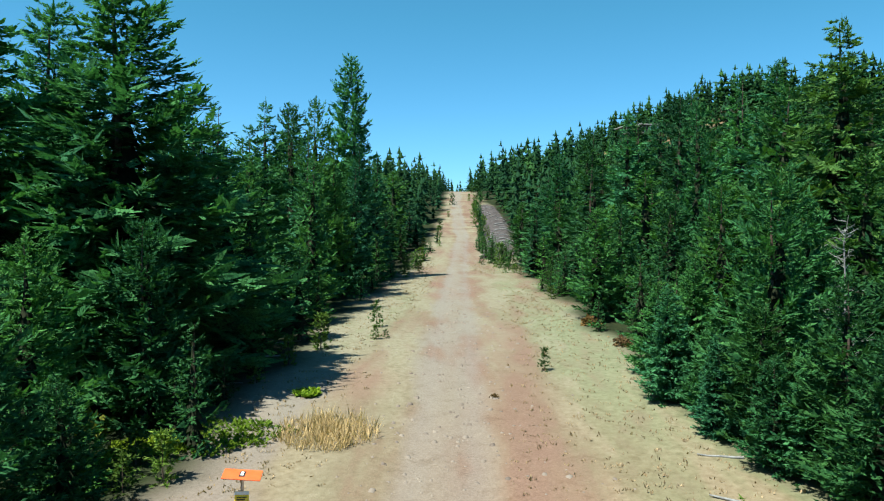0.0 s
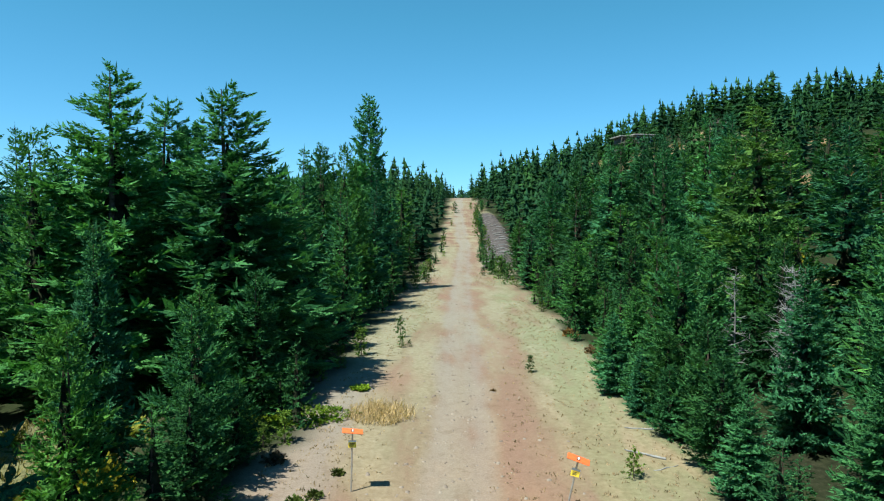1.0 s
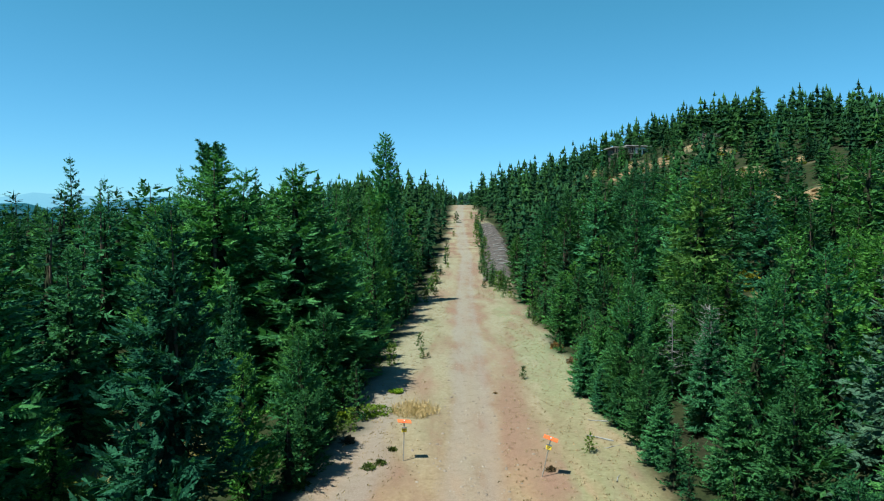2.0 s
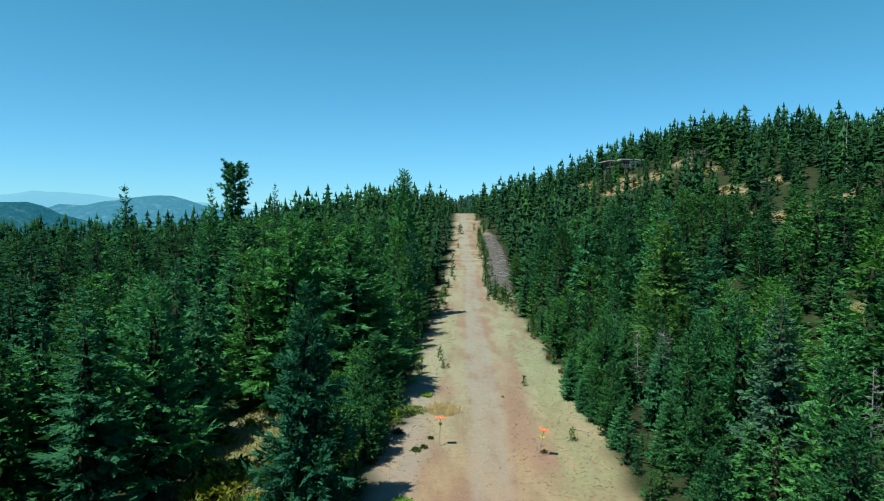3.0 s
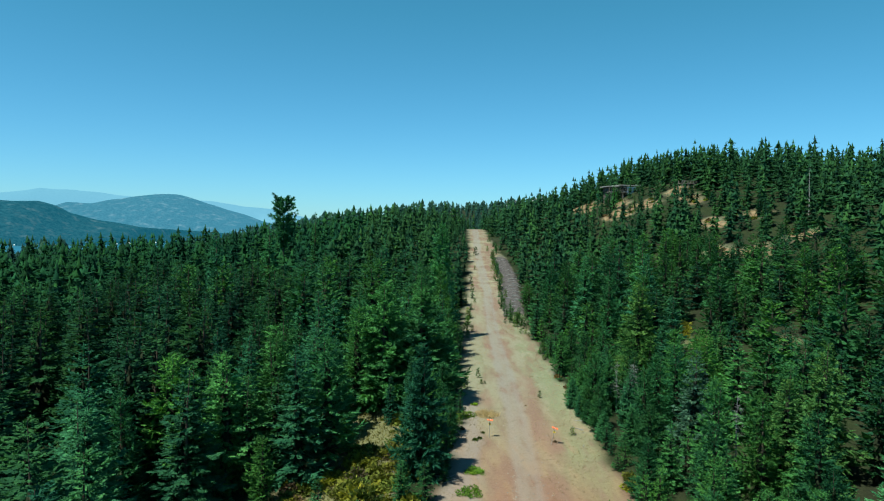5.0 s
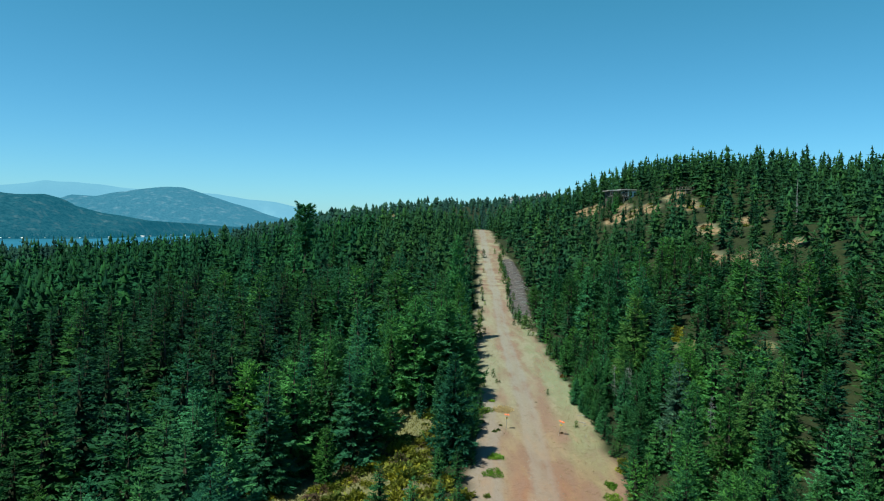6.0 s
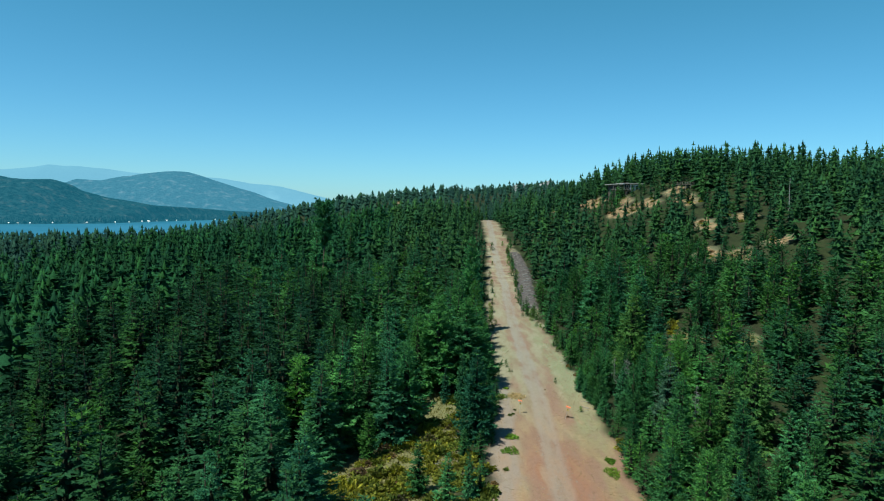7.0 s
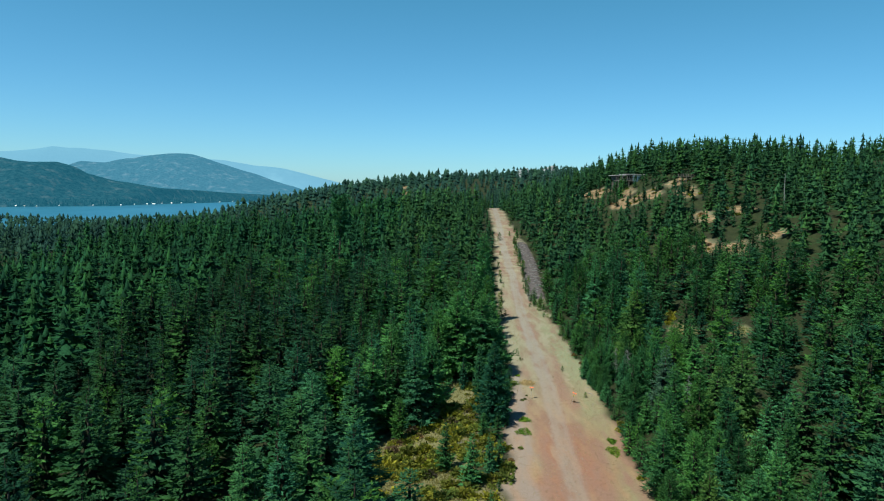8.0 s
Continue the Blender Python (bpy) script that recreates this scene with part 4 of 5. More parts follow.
def far_forest():
    """The forest beyond, joined: simple trees of layered sprays."""
    g = np.random.RandomState(5)
    lists = []
    taken = [(n[1], n[2]) for n in NOTED]
    for b, spacing, seed in (((-190, 260, -110, 360), 5.75, 21), ((-420, 420, -60, 560), 8.6, 22), ((-900, 500, 300, 1240), 14.5, 23)):
        x, y = scatter(*b, spacing, seed, taken)
        inner = {21: MIDDLE, 22: (-190, 260, -110, 360), 23: (-420, 420, -60, 560)}[seed]
        k = ~inside(x, y, inner)
        x, y = x[k], y[k]
        z = land(x, y)
        k = z > LAKE_Z + 1.0
        # full density where the valley lies open, a thin stand behind the crest and off to the sides
        seen = (np.abs(x + 18) < 0.7 * (y + 104) + 10) & (x < 165)
        k = seen | (g.rand(len(x)) < np.where((np.abs(x + 10) < 110) & (y < 60), 0.6, 0.2))
        x, y, z = x[k], y[k], z[k]
        # west of this line the needle colour is darkened as shade
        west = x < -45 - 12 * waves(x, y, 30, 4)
        # beyond the first ring the needles carry the haze in their colour
        for side, mat in ((west, FOREST_SHADED), (~west, FOREST)) if seed == 21 else ((x > -1e6, FOREST_FAR),):
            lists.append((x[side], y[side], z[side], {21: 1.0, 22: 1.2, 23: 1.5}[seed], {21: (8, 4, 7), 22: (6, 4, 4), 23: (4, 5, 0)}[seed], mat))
    for x, y, z, fat, (rings, per, boughs), mat in lists:
        n = len(x)
        h = tree_height(x, y, g) * g.uniform(0.9, 1.15, n)
        r = h * g.uniform(0.22, 0.31, n) * fat
        m = np.arange(2 * per)
        V, F, T = [], [], []
        each = g.rand(n)
        for k in range(rings):
            f = k / rings
            rad = r * min(1.0, 0.75 + 2 * f) * (1 - f) ** 0.66 * g.uniform(0.85, 1.15, n)
            zb = z + h * (0.05 + 0.95 * f) + g.normal(0, 0.02, n) * h
            tip = zb + np.maximum(rad * 0.7, h / rings * 1.25)
            ox, oy = x + g.normal(0, 0.06, n) * r, y + g.normal(0, 0.06, n) * r
            a = m[None] * np.pi / per + g.uniform(0, 6.28, (n, 1)) + g.normal(0, 0.15, (n, 2 * per))
            body = 0.6 if boughs else 1.0
            reach = body * rad[:, None] * np.where(m % 2 == 0, g.uniform(0.8, 1.2, (n, 2 * per)), g.uniform(0.5, 0.75, (n, 2 * per)))
            lift = rad[:, None] * (np.where(m % 2 == 0, 0.0, 0.2) + g.normal(0, 0.08, (n, 2 * per)))
            ring = np.stack([ox[:, None] + reach * np.cos(a), oy[:, None] + reach * np.sin(a), zb[:, None] + lift], -1)
            o = sum(len(v) for v in V) + np.arange(n)[:, None] * (2 * per + 1)
            V.append(np.concatenate([np.stack([ox, oy, tip], -1)[:, None], ring], 1).reshape(-1, 3))
            F.append(np.stack([np.repeat(o, 2 * per, 1), o + 1 + m[None], o + 1 + (m[None] + 1) % (2 * per)], -1).reshape(-1, 3))
            T.append(np.repeat(each, 2 * per + 1))
            if not boughs:
                continue
            # single boughs that stand out of the body
            q = n * boughs
            a = (np.arange(boughs)[None] * 6.283 / boughs + g.uniform(0, 6.28, (n, 1)) + g.normal(0, 0.25, (n, boughs))).ravel()
            way = rand_dir(a)
            way[:, 2] = 0.6 * f - 0.35 + g.normal(0, 0.12, q)
            ln = np.repeat(rad, boughs) * g.uniform(0.75, 1.25, q)
            start = np.repeat(np.stack([ox, oy, zb + 0.3 * rad], -1), boughs, 0) + way * (0.25 * ln)[:, None]
            kv, kf = kites(start, way, ln * 0.85, ln * 0.22, np.stack([-way[:, 1], way[:, 0], np.zeros(q)], -1), 0.4)
            o = sum(len(v) for v in V)
            V.append(kv)
            F += [kf[:, [0, 1, 2]] + o, kf[:, [0, 2, 3]] + o]
            T.append(np.repeat(each, 4 * boughs))
        v, q = np.concatenate(V), np.concatenate(F)
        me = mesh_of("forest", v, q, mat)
        a = me.attributes.new("tree", "FLOAT", "POINT")
        a.data.foreach_set("value", np.concatenate(T).astype(np.float32))
        tagged(new("forest", me), "dense dark green conifer forest covering the slopes", "forest", kind="stuff")


far_forest()


# ---- dead trees ----
def snag(x, y, h, seed, limbs, reach, lean=(0.0, 0.0), radius=0.1, label="bare grey dead tree with fine twigs", broken=False):
    g = np.random.RandomState(seed)
    top = np.array((lean[0], lean[1], 1.0)) * h
    ob = new("dead_tree")
    ob.location = (x, y, ground_z(x, y) - 0.1)
    pts = [top * f + np.array((g.normal(0, 0.012), g.normal(0, 0.012), 0)) * h * f for f in (0, 0.3, 0.6, 0.85, 1.0)]
    end = 0.55 if broken else 0.12
    child("trunk", mesh_of("trunk", *tube(pts, radius * np.linspace(1.2, end, 5), 7), GREY_WOOD, True), ob)
    pieces = []
    for k in range(limbs):
        f = g.uniform(0.2, 0.98)
        a = g.uniform(0, 6.28)
        ln = reach * (1.1 - 0.75 * f) * g.uniform(0.5, 1.2)
        b = top * f
        d = np.array((math.cos(a), math.sin(a), g.uniform(-0.15, 0.55)))
        p1, p2 = b + d * ln * 0.5, b + d * ln + np.array((0, 0, g.uniform(-0.1, 0.35))) * ln
        pieces.append(tube([b, p1, p2], [0.022, 0.014, 0.004], 4))
        for q in range(3):
            s0 = b + d * ln * g.uniform(0.35, 0.85)
            e = s0 + g.normal(0, 0.3, 3) * ln
            pieces.append(tube([s0, (s0 + e) / 2 + g.normal(0, 0.03, 3), e], [0.012, 0.008, 0.003], 3))
    if pieces:
        quads = joined(pieces)
        tagged(child("bare_crown", mesh_of("bare_crown", *quads, GREY_WOOD), ob), kind="stuff")
    tagged(ob, label, "dead tree")


snag(14.6, 19.5, 6.6, 1, 120, 1.5, radius=0.06)
snag(19.6, 19.8, 7.5, 2, 5, 0.7, lean=(0.12, 0.05), radius=0.16, label="grey broken leaning trunk without bark", broken=True)
snag(18.6, -1.2, 9.0, 3, 60, 1.5, radius=0.07)
snag(13.4, 22.5, 6.4, 4, 50, 1.2, radius=0.05)
snag(96, 131, 14, 5, 14, 1.2, radius=0.16, label="tall pale dead trunk on the hillside")
snag(-15.0, 31.5, 7.5, 6, 6, 0.8, lean=(0.1, 0.0), radius=0.12, label="pale forked dead trunk in the glade", broken=True)


# ---- saplings and bushes ----
SAPLINGS = [
    (4.3, 28.4, 1.0, 0.9), (6.0, 13.4, 1.05, 1.0), (-5.8, 32.2, 1.7, 1.0), (-3.7, 38.4, 1.5, 0.8), (-3.4, 34.6, 0.75, 1.1), (-2.9, 34.9, 0.5, 1.2), (-6.6, 29.0, 1.3, 1.0), (-7.2, 26.2, 0.9, 1.2),
    (-6.3, 36.0, 1.2, 1.0), (-8.2, 18.0, 1.1, 1.3), (-8.9, 17.0, 1.4, 1.2), (-9.9, 21.0, 1.6, 1.1), (-7.0, 16.9, 1.3, 1.1), (-7.7, 16.2, 1.0, 1.2), (-17.0, 6.5, 1.6, 1.3), (-15.2, 9.0, 1.2, 1.3),
]
SAPLINGS += [
    (7.4, 88, 3.2, 0.9), (8.2, 91, 2.6, 1.0), (6.8, 93, 2.2, 1.1), (8.9, 86, 2.4, 1.0), (5.4, 92, 1.2, 1.2), (7.6, 79, 1.2, 1.3), (8.4, 78, 1.0, 1.4), (8.6, 74, 0.9, 1.3),
    (-4.0, 74, 1.6, 1.2), (-4.3, 79, 2.2, 1.1), (-2.7, 82, 1.3, 1.2), (-3.5, 88, 2.4, 1.0), (-3.1, 97, 2.0, 1.1), (-2.0, 104, 1.4, 1.2), (9.4, 60, 1.4, 1.2), (8.4, 52, 1.0, 1.3),
]
SAPLINGS += [
    (7.9, 112, 2.4, 1.0), (8.2, 120, 3.0, 0.9), (8.4, 131, 3.2, 0.9), (8.6, 142, 3.4, 0.9), (8.3, 150, 3.6, 0.9), (8.1, 160, 3.4, 0.9), (8.4, 171, 3.2, 0.9), (8.0, 184, 3.0, 0.9),
    (8.8, 197, 3.0, 1.0), (9.6, 212, 3.2, 1.0), (-2.4, 112, 2.2, 1.0), (-1.0, 120, 1.8, 1.1), (-0.6, 133, 2.5, 1.0), (0.3, 146, 2.6, 1.0), (1.2, 160, 2.8, 1.0), (2.2, 190, 3.0, 1.0),
]
for i, (x, y, h, s) in enumerate(SAPLINGS):
    far = y > 100
    plant(("sapling", i % 2), x + (random.uniform(-1.3, 0.9) if far else 0), y + (random.uniform(-4, 4) if far else 0), h * (random.uniform(0.5, 1.1) if far else 1), s)


def shrub_mesh(seed, n, mat, leaf=0.16):
    g = np.random.RandomState(seed)
    d = g.normal(0, 1, (n, 3))
    d /= np.linalg.norm(d, axis=1)[:, None]
    d[:, 2] = np.abs(d[:, 2])
    lump = 0.75 + 0.25 * np.sin(d[:, 0] * 5 + seed) * np.cos(d[:, 1] * 4 + seed)
    p = d * (g.uniform(0.35, 1.0, n) * lump)[:, None]
    p[:, 2] *= 0.8
    w = d + g.normal(0, 0.5, (n, 3))
    w /= np.linalg.norm(w, axis=1)[:, None]
    s = np.cross(w, g.normal(0, 1, (n, 3)))
    s /= np.linalg.norm(s, axis=1)[:, None]
    ln = leaf * g.uniform(0.7, 1.5, n)
    return mesh_of("foliage", *kites(p, w, ln, ln * 0.38, s), mat)


def stems_mesh(seed):
    g = np.random.RandomState(seed)
    out = []
    for k in range(4):
        a = g.uniform(0, 6.28)
        e = np.array((math.cos(a) * 0.5, math.sin(a) * 0.5, g.uniform(0.45, 0.7)))
        out.append(tube([(0, 0, -0.1), e * 0.5 + (0, 0, 0.08), e], [0.025, 0.016, 0.006], 4))
    return mesh_of("stems", *joined(out), BARK)


SHRUBS = [(shrub_mesh(300 + i, 230, m, 0.27), stems_mesh(300 + i), lab) for i, (m, lab) in enumerate(
    [(SHRUB, "yellow-green leafy shrub in the clearing"), (SHRUB, "yellow-green leafy shrub in the clearing"), (RUST, "rust-brown drying shrub in the clearing"),
     (SHRUB_DARK, "green leafy shrub at the forest edge")])]


def shrub(x, y, size, kind, flat=1.0):
    leaves, stems, lab = SHRUBS[kind]
    ob = new("shrub")
    child("foliage", leaves, ob)
    child("stems", stems, ob)
    ob.matrix_basis = pose(x, y, ground_z(x, y), 0, 0, random.uniform(0, 360)) @ Matrix.Diagonal((size, size, size * flat, 1))
    return tagged(ob, lab, "shrub", "shrubs")


def plant_shrubs():
    g = np.random.RandomState(9)
    for cx, cy, rx, ry, n in ((-17, 14, 3.2, 8, 14), (-16.8, 3, 4.4, 7, 40), (-20, -8, 7, 11, 85), (-23, -20, 8, 8, 45), (-27, -8, 6, 8, 35), (-17, -24, 6, 6, 30), (-13, -13, 3.2, 10, 26)):
        for k in range(n):
            a, q = g.uniform(0, 6.28), math.sqrt(g.rand())
            low = cy > 8
            shrub(cx + rx * q * math.cos(a), cy + ry * q * math.sin(a), g.uniform(0.35, 0.8) if low else g.uniform(0.7, 1.75), g.choice([0, 1, 2, 3], p=[0.44, 0.33, 0.06, 0.17]), g.uniform(0.6, 0.95))
    west = [
        (-10.9, 20.6, 0.8, 0), (-10.2, 22.6, 0.9, 0), (-8.0, 24.0, 0.5, 3), (-12.2, 12.6, 1.3, 0), (-13.6, 10.4, 1.5, 1), (-14.2, 17.5, 1.6, 0), (-8.6, 9.0, 0.8, 3), (-4.9, 12.0, 0.35, 3),
        (-4.4, 13.8, 0.3, 3), (-5.4, 11.4, 0.4, 3), (-7.6, -8, 0.5, 3), (-9.4, -12, 0.6, 2), (-6.9, 14.8, 0.5, 2),
    ]
    east = [
        (8.8, -1.0, 1.0, 0), (9.4, 1.4, 0.9, 1), (8.2, -7.5, 0.8, 3), (8.6, 39, 0.7, 2), (8.9, 33, 0.6, 2), (7.6, -16, 0.7, 0), (3.6, 11.2, 0.3, 2), (1.9, 24.5, 0.2, 2),
        (36, 60, 1.4, 0), (37, 64, 1.6, 0), (34.5, 57, 1.2, 1), (55, 76, 1.5, 0), (54, 80, 1.6, 1), (21, 27.5, 1.6, 0),
    ]
    for cx, cy, rx, ry in PARCHED:
        for k in range(int(rx * ry / 14) + 2):
            a, q = g.uniform(0, 6.28), math.sqrt(g.rand())
            shrub(cx + rx * q * math.cos(a), cy + ry * q * math.sin(a), g.uniform(0.6, 1.5), g.choice([0, 2, 3], p=[0.3, 0.2, 0.5]), g.uniform(0.6, 1.0))
    for x, y, s, k in west + east:
        shrub(x, y, s, k)


plant_shrubs()


def juniper_mat(x, y, rx, ry, seed):
    """A low creeping evergreen mat."""
    g = np.random.RandomState(seed)
    n = 900
    a, q = g.uniform(0, 6.28, n), np.sqrt(g.rand(n))
    edge = 1 + 0.18 * np.sin(a * 3 + seed) + 0.12 * np.sin(a * 7)
    px, py = rx * q * edge * np.cos(a), ry * q * edge * np.sin(a)
    z0 = ground_z(x, y)
    p = np.column_stack([px, py, land(x + px, y + py) - z0 + g.uniform(0.0, 0.12, n)])
    w = rand_dir(g.uniform(0, 6.28, n))
    w[:, 2] = g.uniform(0.3, 1.3, n)
    w /= np.linalg.norm(w, axis=1)[:, None]
    ln = g.uniform(0.1, 0.24, n)
    ob = new("juniper_mat", mesh_of("juniper_mat", *kites(p, w, ln, ln * 0.3, rand_dir(g.uniform(0, 6.28, n))), MAT_GREEN))
    ob.location = (x, y, z0)
    tagged(ob, "bright green creeping juniper mat on gravel", "shrub", "juniper mats")


juniper_mat(-6.3, 20.2, 1.45, 1.5, 1)
juniper_mat(-8.4, 19.2, 1.2, 1.0, 2)
juniper_mat(-5.9, 2.6, 0.95, 1.0, 3)
juniper_mat(-6.6, -2.2, 1.2, 1.3, 4)
juniper_mat(5.9, -8.0, 0.9, 1.6, 6)
juniper_mat(6.4, -4.6, 0.6, 1.0, 7)
juniper_mat(-4.9, 24.6, 0.4, 0.35, 5)


# ---- grass, stones, fallen wood ----
def blades(name, x, y, height, mat, label, seed, per=5, wide=0.05):
    g = np.random.RandomState(seed)
    n = len(x)
    z = land(x, y)
    base = np.repeat(np.column_stack([x, y, z - 0.02]), per, 0) + np.column_stack([g.normal(0, 0.07, (n * per, 2)), np.zeros(n * per)])
    w = rand_dir(g.uniform(0, 6.28, n * per)) * g.uniform(0.2, 0.9, n * per)[:, None]
    w[:, 2] = 1
    w /= np.linalg.norm(w, axis=1)[:, None]
    ln = np.repeat(height, per) * g.uniform(0.6, 1.3, n * per)
    v, q = kites(base, w, ln, np.full(n * per, wide * 0.5), rand_dir(g.uniform(0, 6.28, n * per)), 0.0)
    tagged(new(name, mesh_of(name, v, q, mat)), label, "grass", kind="stuff")


def lay_grass():
    g = np.random.RandomState(4)
    n = 9000
    y = -30 + 130 * g.rand(n) ** 1.15
    lo, hi = left_edge(y), right_edge(y)
    x = lo + (hi - lo) * g.rand(n)
    u = np.abs(x - np.interp(y, TRACK_Y, TRACK_X))
    thick = waves(x, y * 0.35, 2.6, 8) + smooth01(u, 1.0, 4.0) * 1.6 - 0.9
    k = g.rand(n) < smooth01(thick, -0.4, 1.0)
    x, y = x[k], y[k]
    blades("dry_grass", x, y, 0.05 + 0.09 * g.rand(len(x)), STRAW, "sparse pale dry grass on the strip", 6, 5, 0.045)
    a, q = g.uniform(0, 6.28, 420), np.sqrt(g.rand(420))
    blades("golden_grass", -3.5 + 1.5 * q ** 1.6 * np.cos(a), 20.6 + 1.6 * q ** 1.6 * np.sin(a), 0.2 + 0.3 * g.rand(420), GOLD, "tall golden grass clump beside the track", 7, 6, 0.028)
    # dry grass in the clearings
    X, Y = [], []
    for cx, cy, rx, ry in GLADES:
        m = int(24 * rx * ry)
        a, q = g.uniform(0, 6.28, m), np.sqrt(g.rand(m))
        X.append(cx + rx * q * np.cos(a)); Y.append(cy + ry * q * np.sin(a))
    X, Y = np.concatenate(X), np.concatenate(Y)
    blades("meadow_grass", X, Y, 0.2 + 0.3 * g.rand(len(X)), MEADOW, "green and straw meadow grass in the clearing", 8, 4, 0.06)


lay_grass()


def lay_gravel():
    g = np.random.RandomState(14)
    n = 1500
    y = -28 + 90 * g.rand(n)
    x = np.interp(y, TRACK_Y, TRACK_X) + g.normal(0, 1.7, n)
    z = land(x, y)
    r = 0.025 + 0.07 * g.rand(n) ** 3
    corner = np.array([(-1, -1, -0.5), (1, -1, -0.5), (1, 1, -0.5), (-1, 1, -0.5), (-0.6, -0.6, 0.6), (0.6, -0.7, 0.5), (0.7, 0.6, 0.6), (-0.6, 0.6, 0.45)])
    quad = np.array([(4, 5, 6, 7), (0, 1, 5, 4), (1, 2, 6, 5), (2, 3, 7, 6), (3, 0, 4, 7)])
    a = g.uniform(0, 6.28, n)
    c = corner[None] * r[:, None, None] * g.uniform(0.7, 1.3, (n, 8, 3))
    v = np.stack([c[..., 0] * np.cos(a)[:, None] - c[..., 1] * np.sin(a)[:, None], c[..., 0] * np.sin(a)[:, None] + c[..., 1] * np.cos(a)[:, None], c[..., 2]], -1)
    v += np.stack([x, y, z], -1)[:, None]
    f = (quad[None] + 8 * np.arange(n)[:, None, None]).reshape(-1, 4)
    tagged(new("gravel", mesh_of("gravel", v.reshape(-1, 3), f, STONE)), "loose grey and reddish stones on the track", "stones", kind="stuff")


lay_gravel()


def log(x, y, length, turn, radius, label="pale weathered fallen branch on the ground"):
    g = np.random.RandomState(int(abs(x * 100 + y * 10)))
    dx, dy = math.cos(turn), math.sin(turn)
    fs = np.linspace(-0.5, 0.5, 5) * length
    px, py = x + fs * dx, y + fs * dy
    pz = land(px, py) + radius * 0.9
    z0 = ground_z(x, y)
    pts = np.column_stack([px - x, py - y, pz - z0]) + g.normal(0, 0.02, (5, 3))
    ob = new("fallen_branch", mesh_of("fallen_branch", *tube(pts, radius * np.array([1, 0.95, 0.85, 0.7, 0.35]), 6), GREY_WOOD, True))
    ob.location = (x, y, z0)
    tagged(ob, label, "branch", "fallen branches")


g_dry = np.random.RandomState(62)
for cx, cy, rx, ry in PARCHED[:12]:
    for k in range(5):
        a, q = g_dry.uniform(0, 6.28), g_dry.uniform(0.55, 1.15)
        plant((("fir_plain", "pine_plain")[k % 2], g_dry.randint(4)), cx + rx * q * math.cos(a), cy + ry * q * math.sin(a), g_dry.uniform(2.5, 7.0), g_dry.uniform(1.0, 1.3))
g_bank = np.random.RandomState(61)
for x, y, h, s in ((7.0, 95, 3.8, 1.3), (8.2, 92, 3.4, 1.3), (6.4, 99, 3.2, 1.3), (7.6, 102, 3.6, 1.2), (9.2, 97, 3.0, 1.3), (8.8, 89, 2.4, 1.4), (-3.4, 90, 2.6, 1.3), (-2.6, 98, 2.4, 1.3), (-1.9, 108, 2.2, 1.3), (-0.9, 124, 2.8, 1.2)):
    plant(("young", g_bank.randint(3)), x, y, h, s)
for y in np.arange(106, 205, 3.4):
    x = float(np.interp(y, RIGHT_Y, RIGHT_X)) - 4.4 * (1 - float(smooth01(y, 176, 195))) + g_bank.uniform(-0.7, 0.5)
    plant(("young", g_bank.randint(3)), x, y, g_bank.uniform(1.6, 3.8), g_bank.uniform(0.9, 1.3))


FALLEN = [
    (7.0, 15.5, 1.6, 2.5, 0.05), (7.6, 18.4, 1.2, 2.9, 0.04), (7.4, 14.2, 1.1, 0.4, 0.03), (-8.6, 0.6, 2.2, 0.2, 0.06), (-8.9, 1.2, 1.9, -0.3, 0.05), (-8.3, 0.2, 1.5, 0.5, 0.04), (-8.0, 1.7, 1.3, 0.9, 0.04),
    (6.6, 10.0, 0.8, 1.2, 0.03), (-17.0, -6.0, 2.2, 0.5, 0.07), (-20.5, -12.0, 2.6, 1.4, 0.07), (-14.5, 3.5, 1.8, 2.2, 0.05),
]
FALLEN += [
    (-8.4, 26.0, 1.4, 0.2, 0.04), (-8.9, 28.0, 1.8, -0.2, 0.04), (-8.0, 30.5, 1.5, 0.3, 0.04), (-7.9, 34.0, 1.6, 0.1, 0.04), (-8.6, 22.5, 1.0, 0.8, 0.03), (12.0, 118, 4.0, 0.3, 0.12), (12.4, 124, 4.5, 0.15, 0.12),
    (12.8, 131, 4.0, 0.25, 0.1), (13.0, 139, 4.5, 0.1, 0.12), (13.0, 147, 4.0, 0.3, 0.12),
]
g_log = np.random.RandomState(63)
for y in np.arange(104, 178, 3.1):
    FALLEN.append((float(np.interp(y, RIGHT_Y, RIGHT_X)) + g_log.uniform(-3.4, 0.6), y, g_log.uniform(1.2, 4.0), g_log.uniform(-0.5, 0.9), g_log.uniform(0.05, 0.12)))
for x, y, ln, turn, r in FALLEN:
    log(x, y, ln, turn, r)


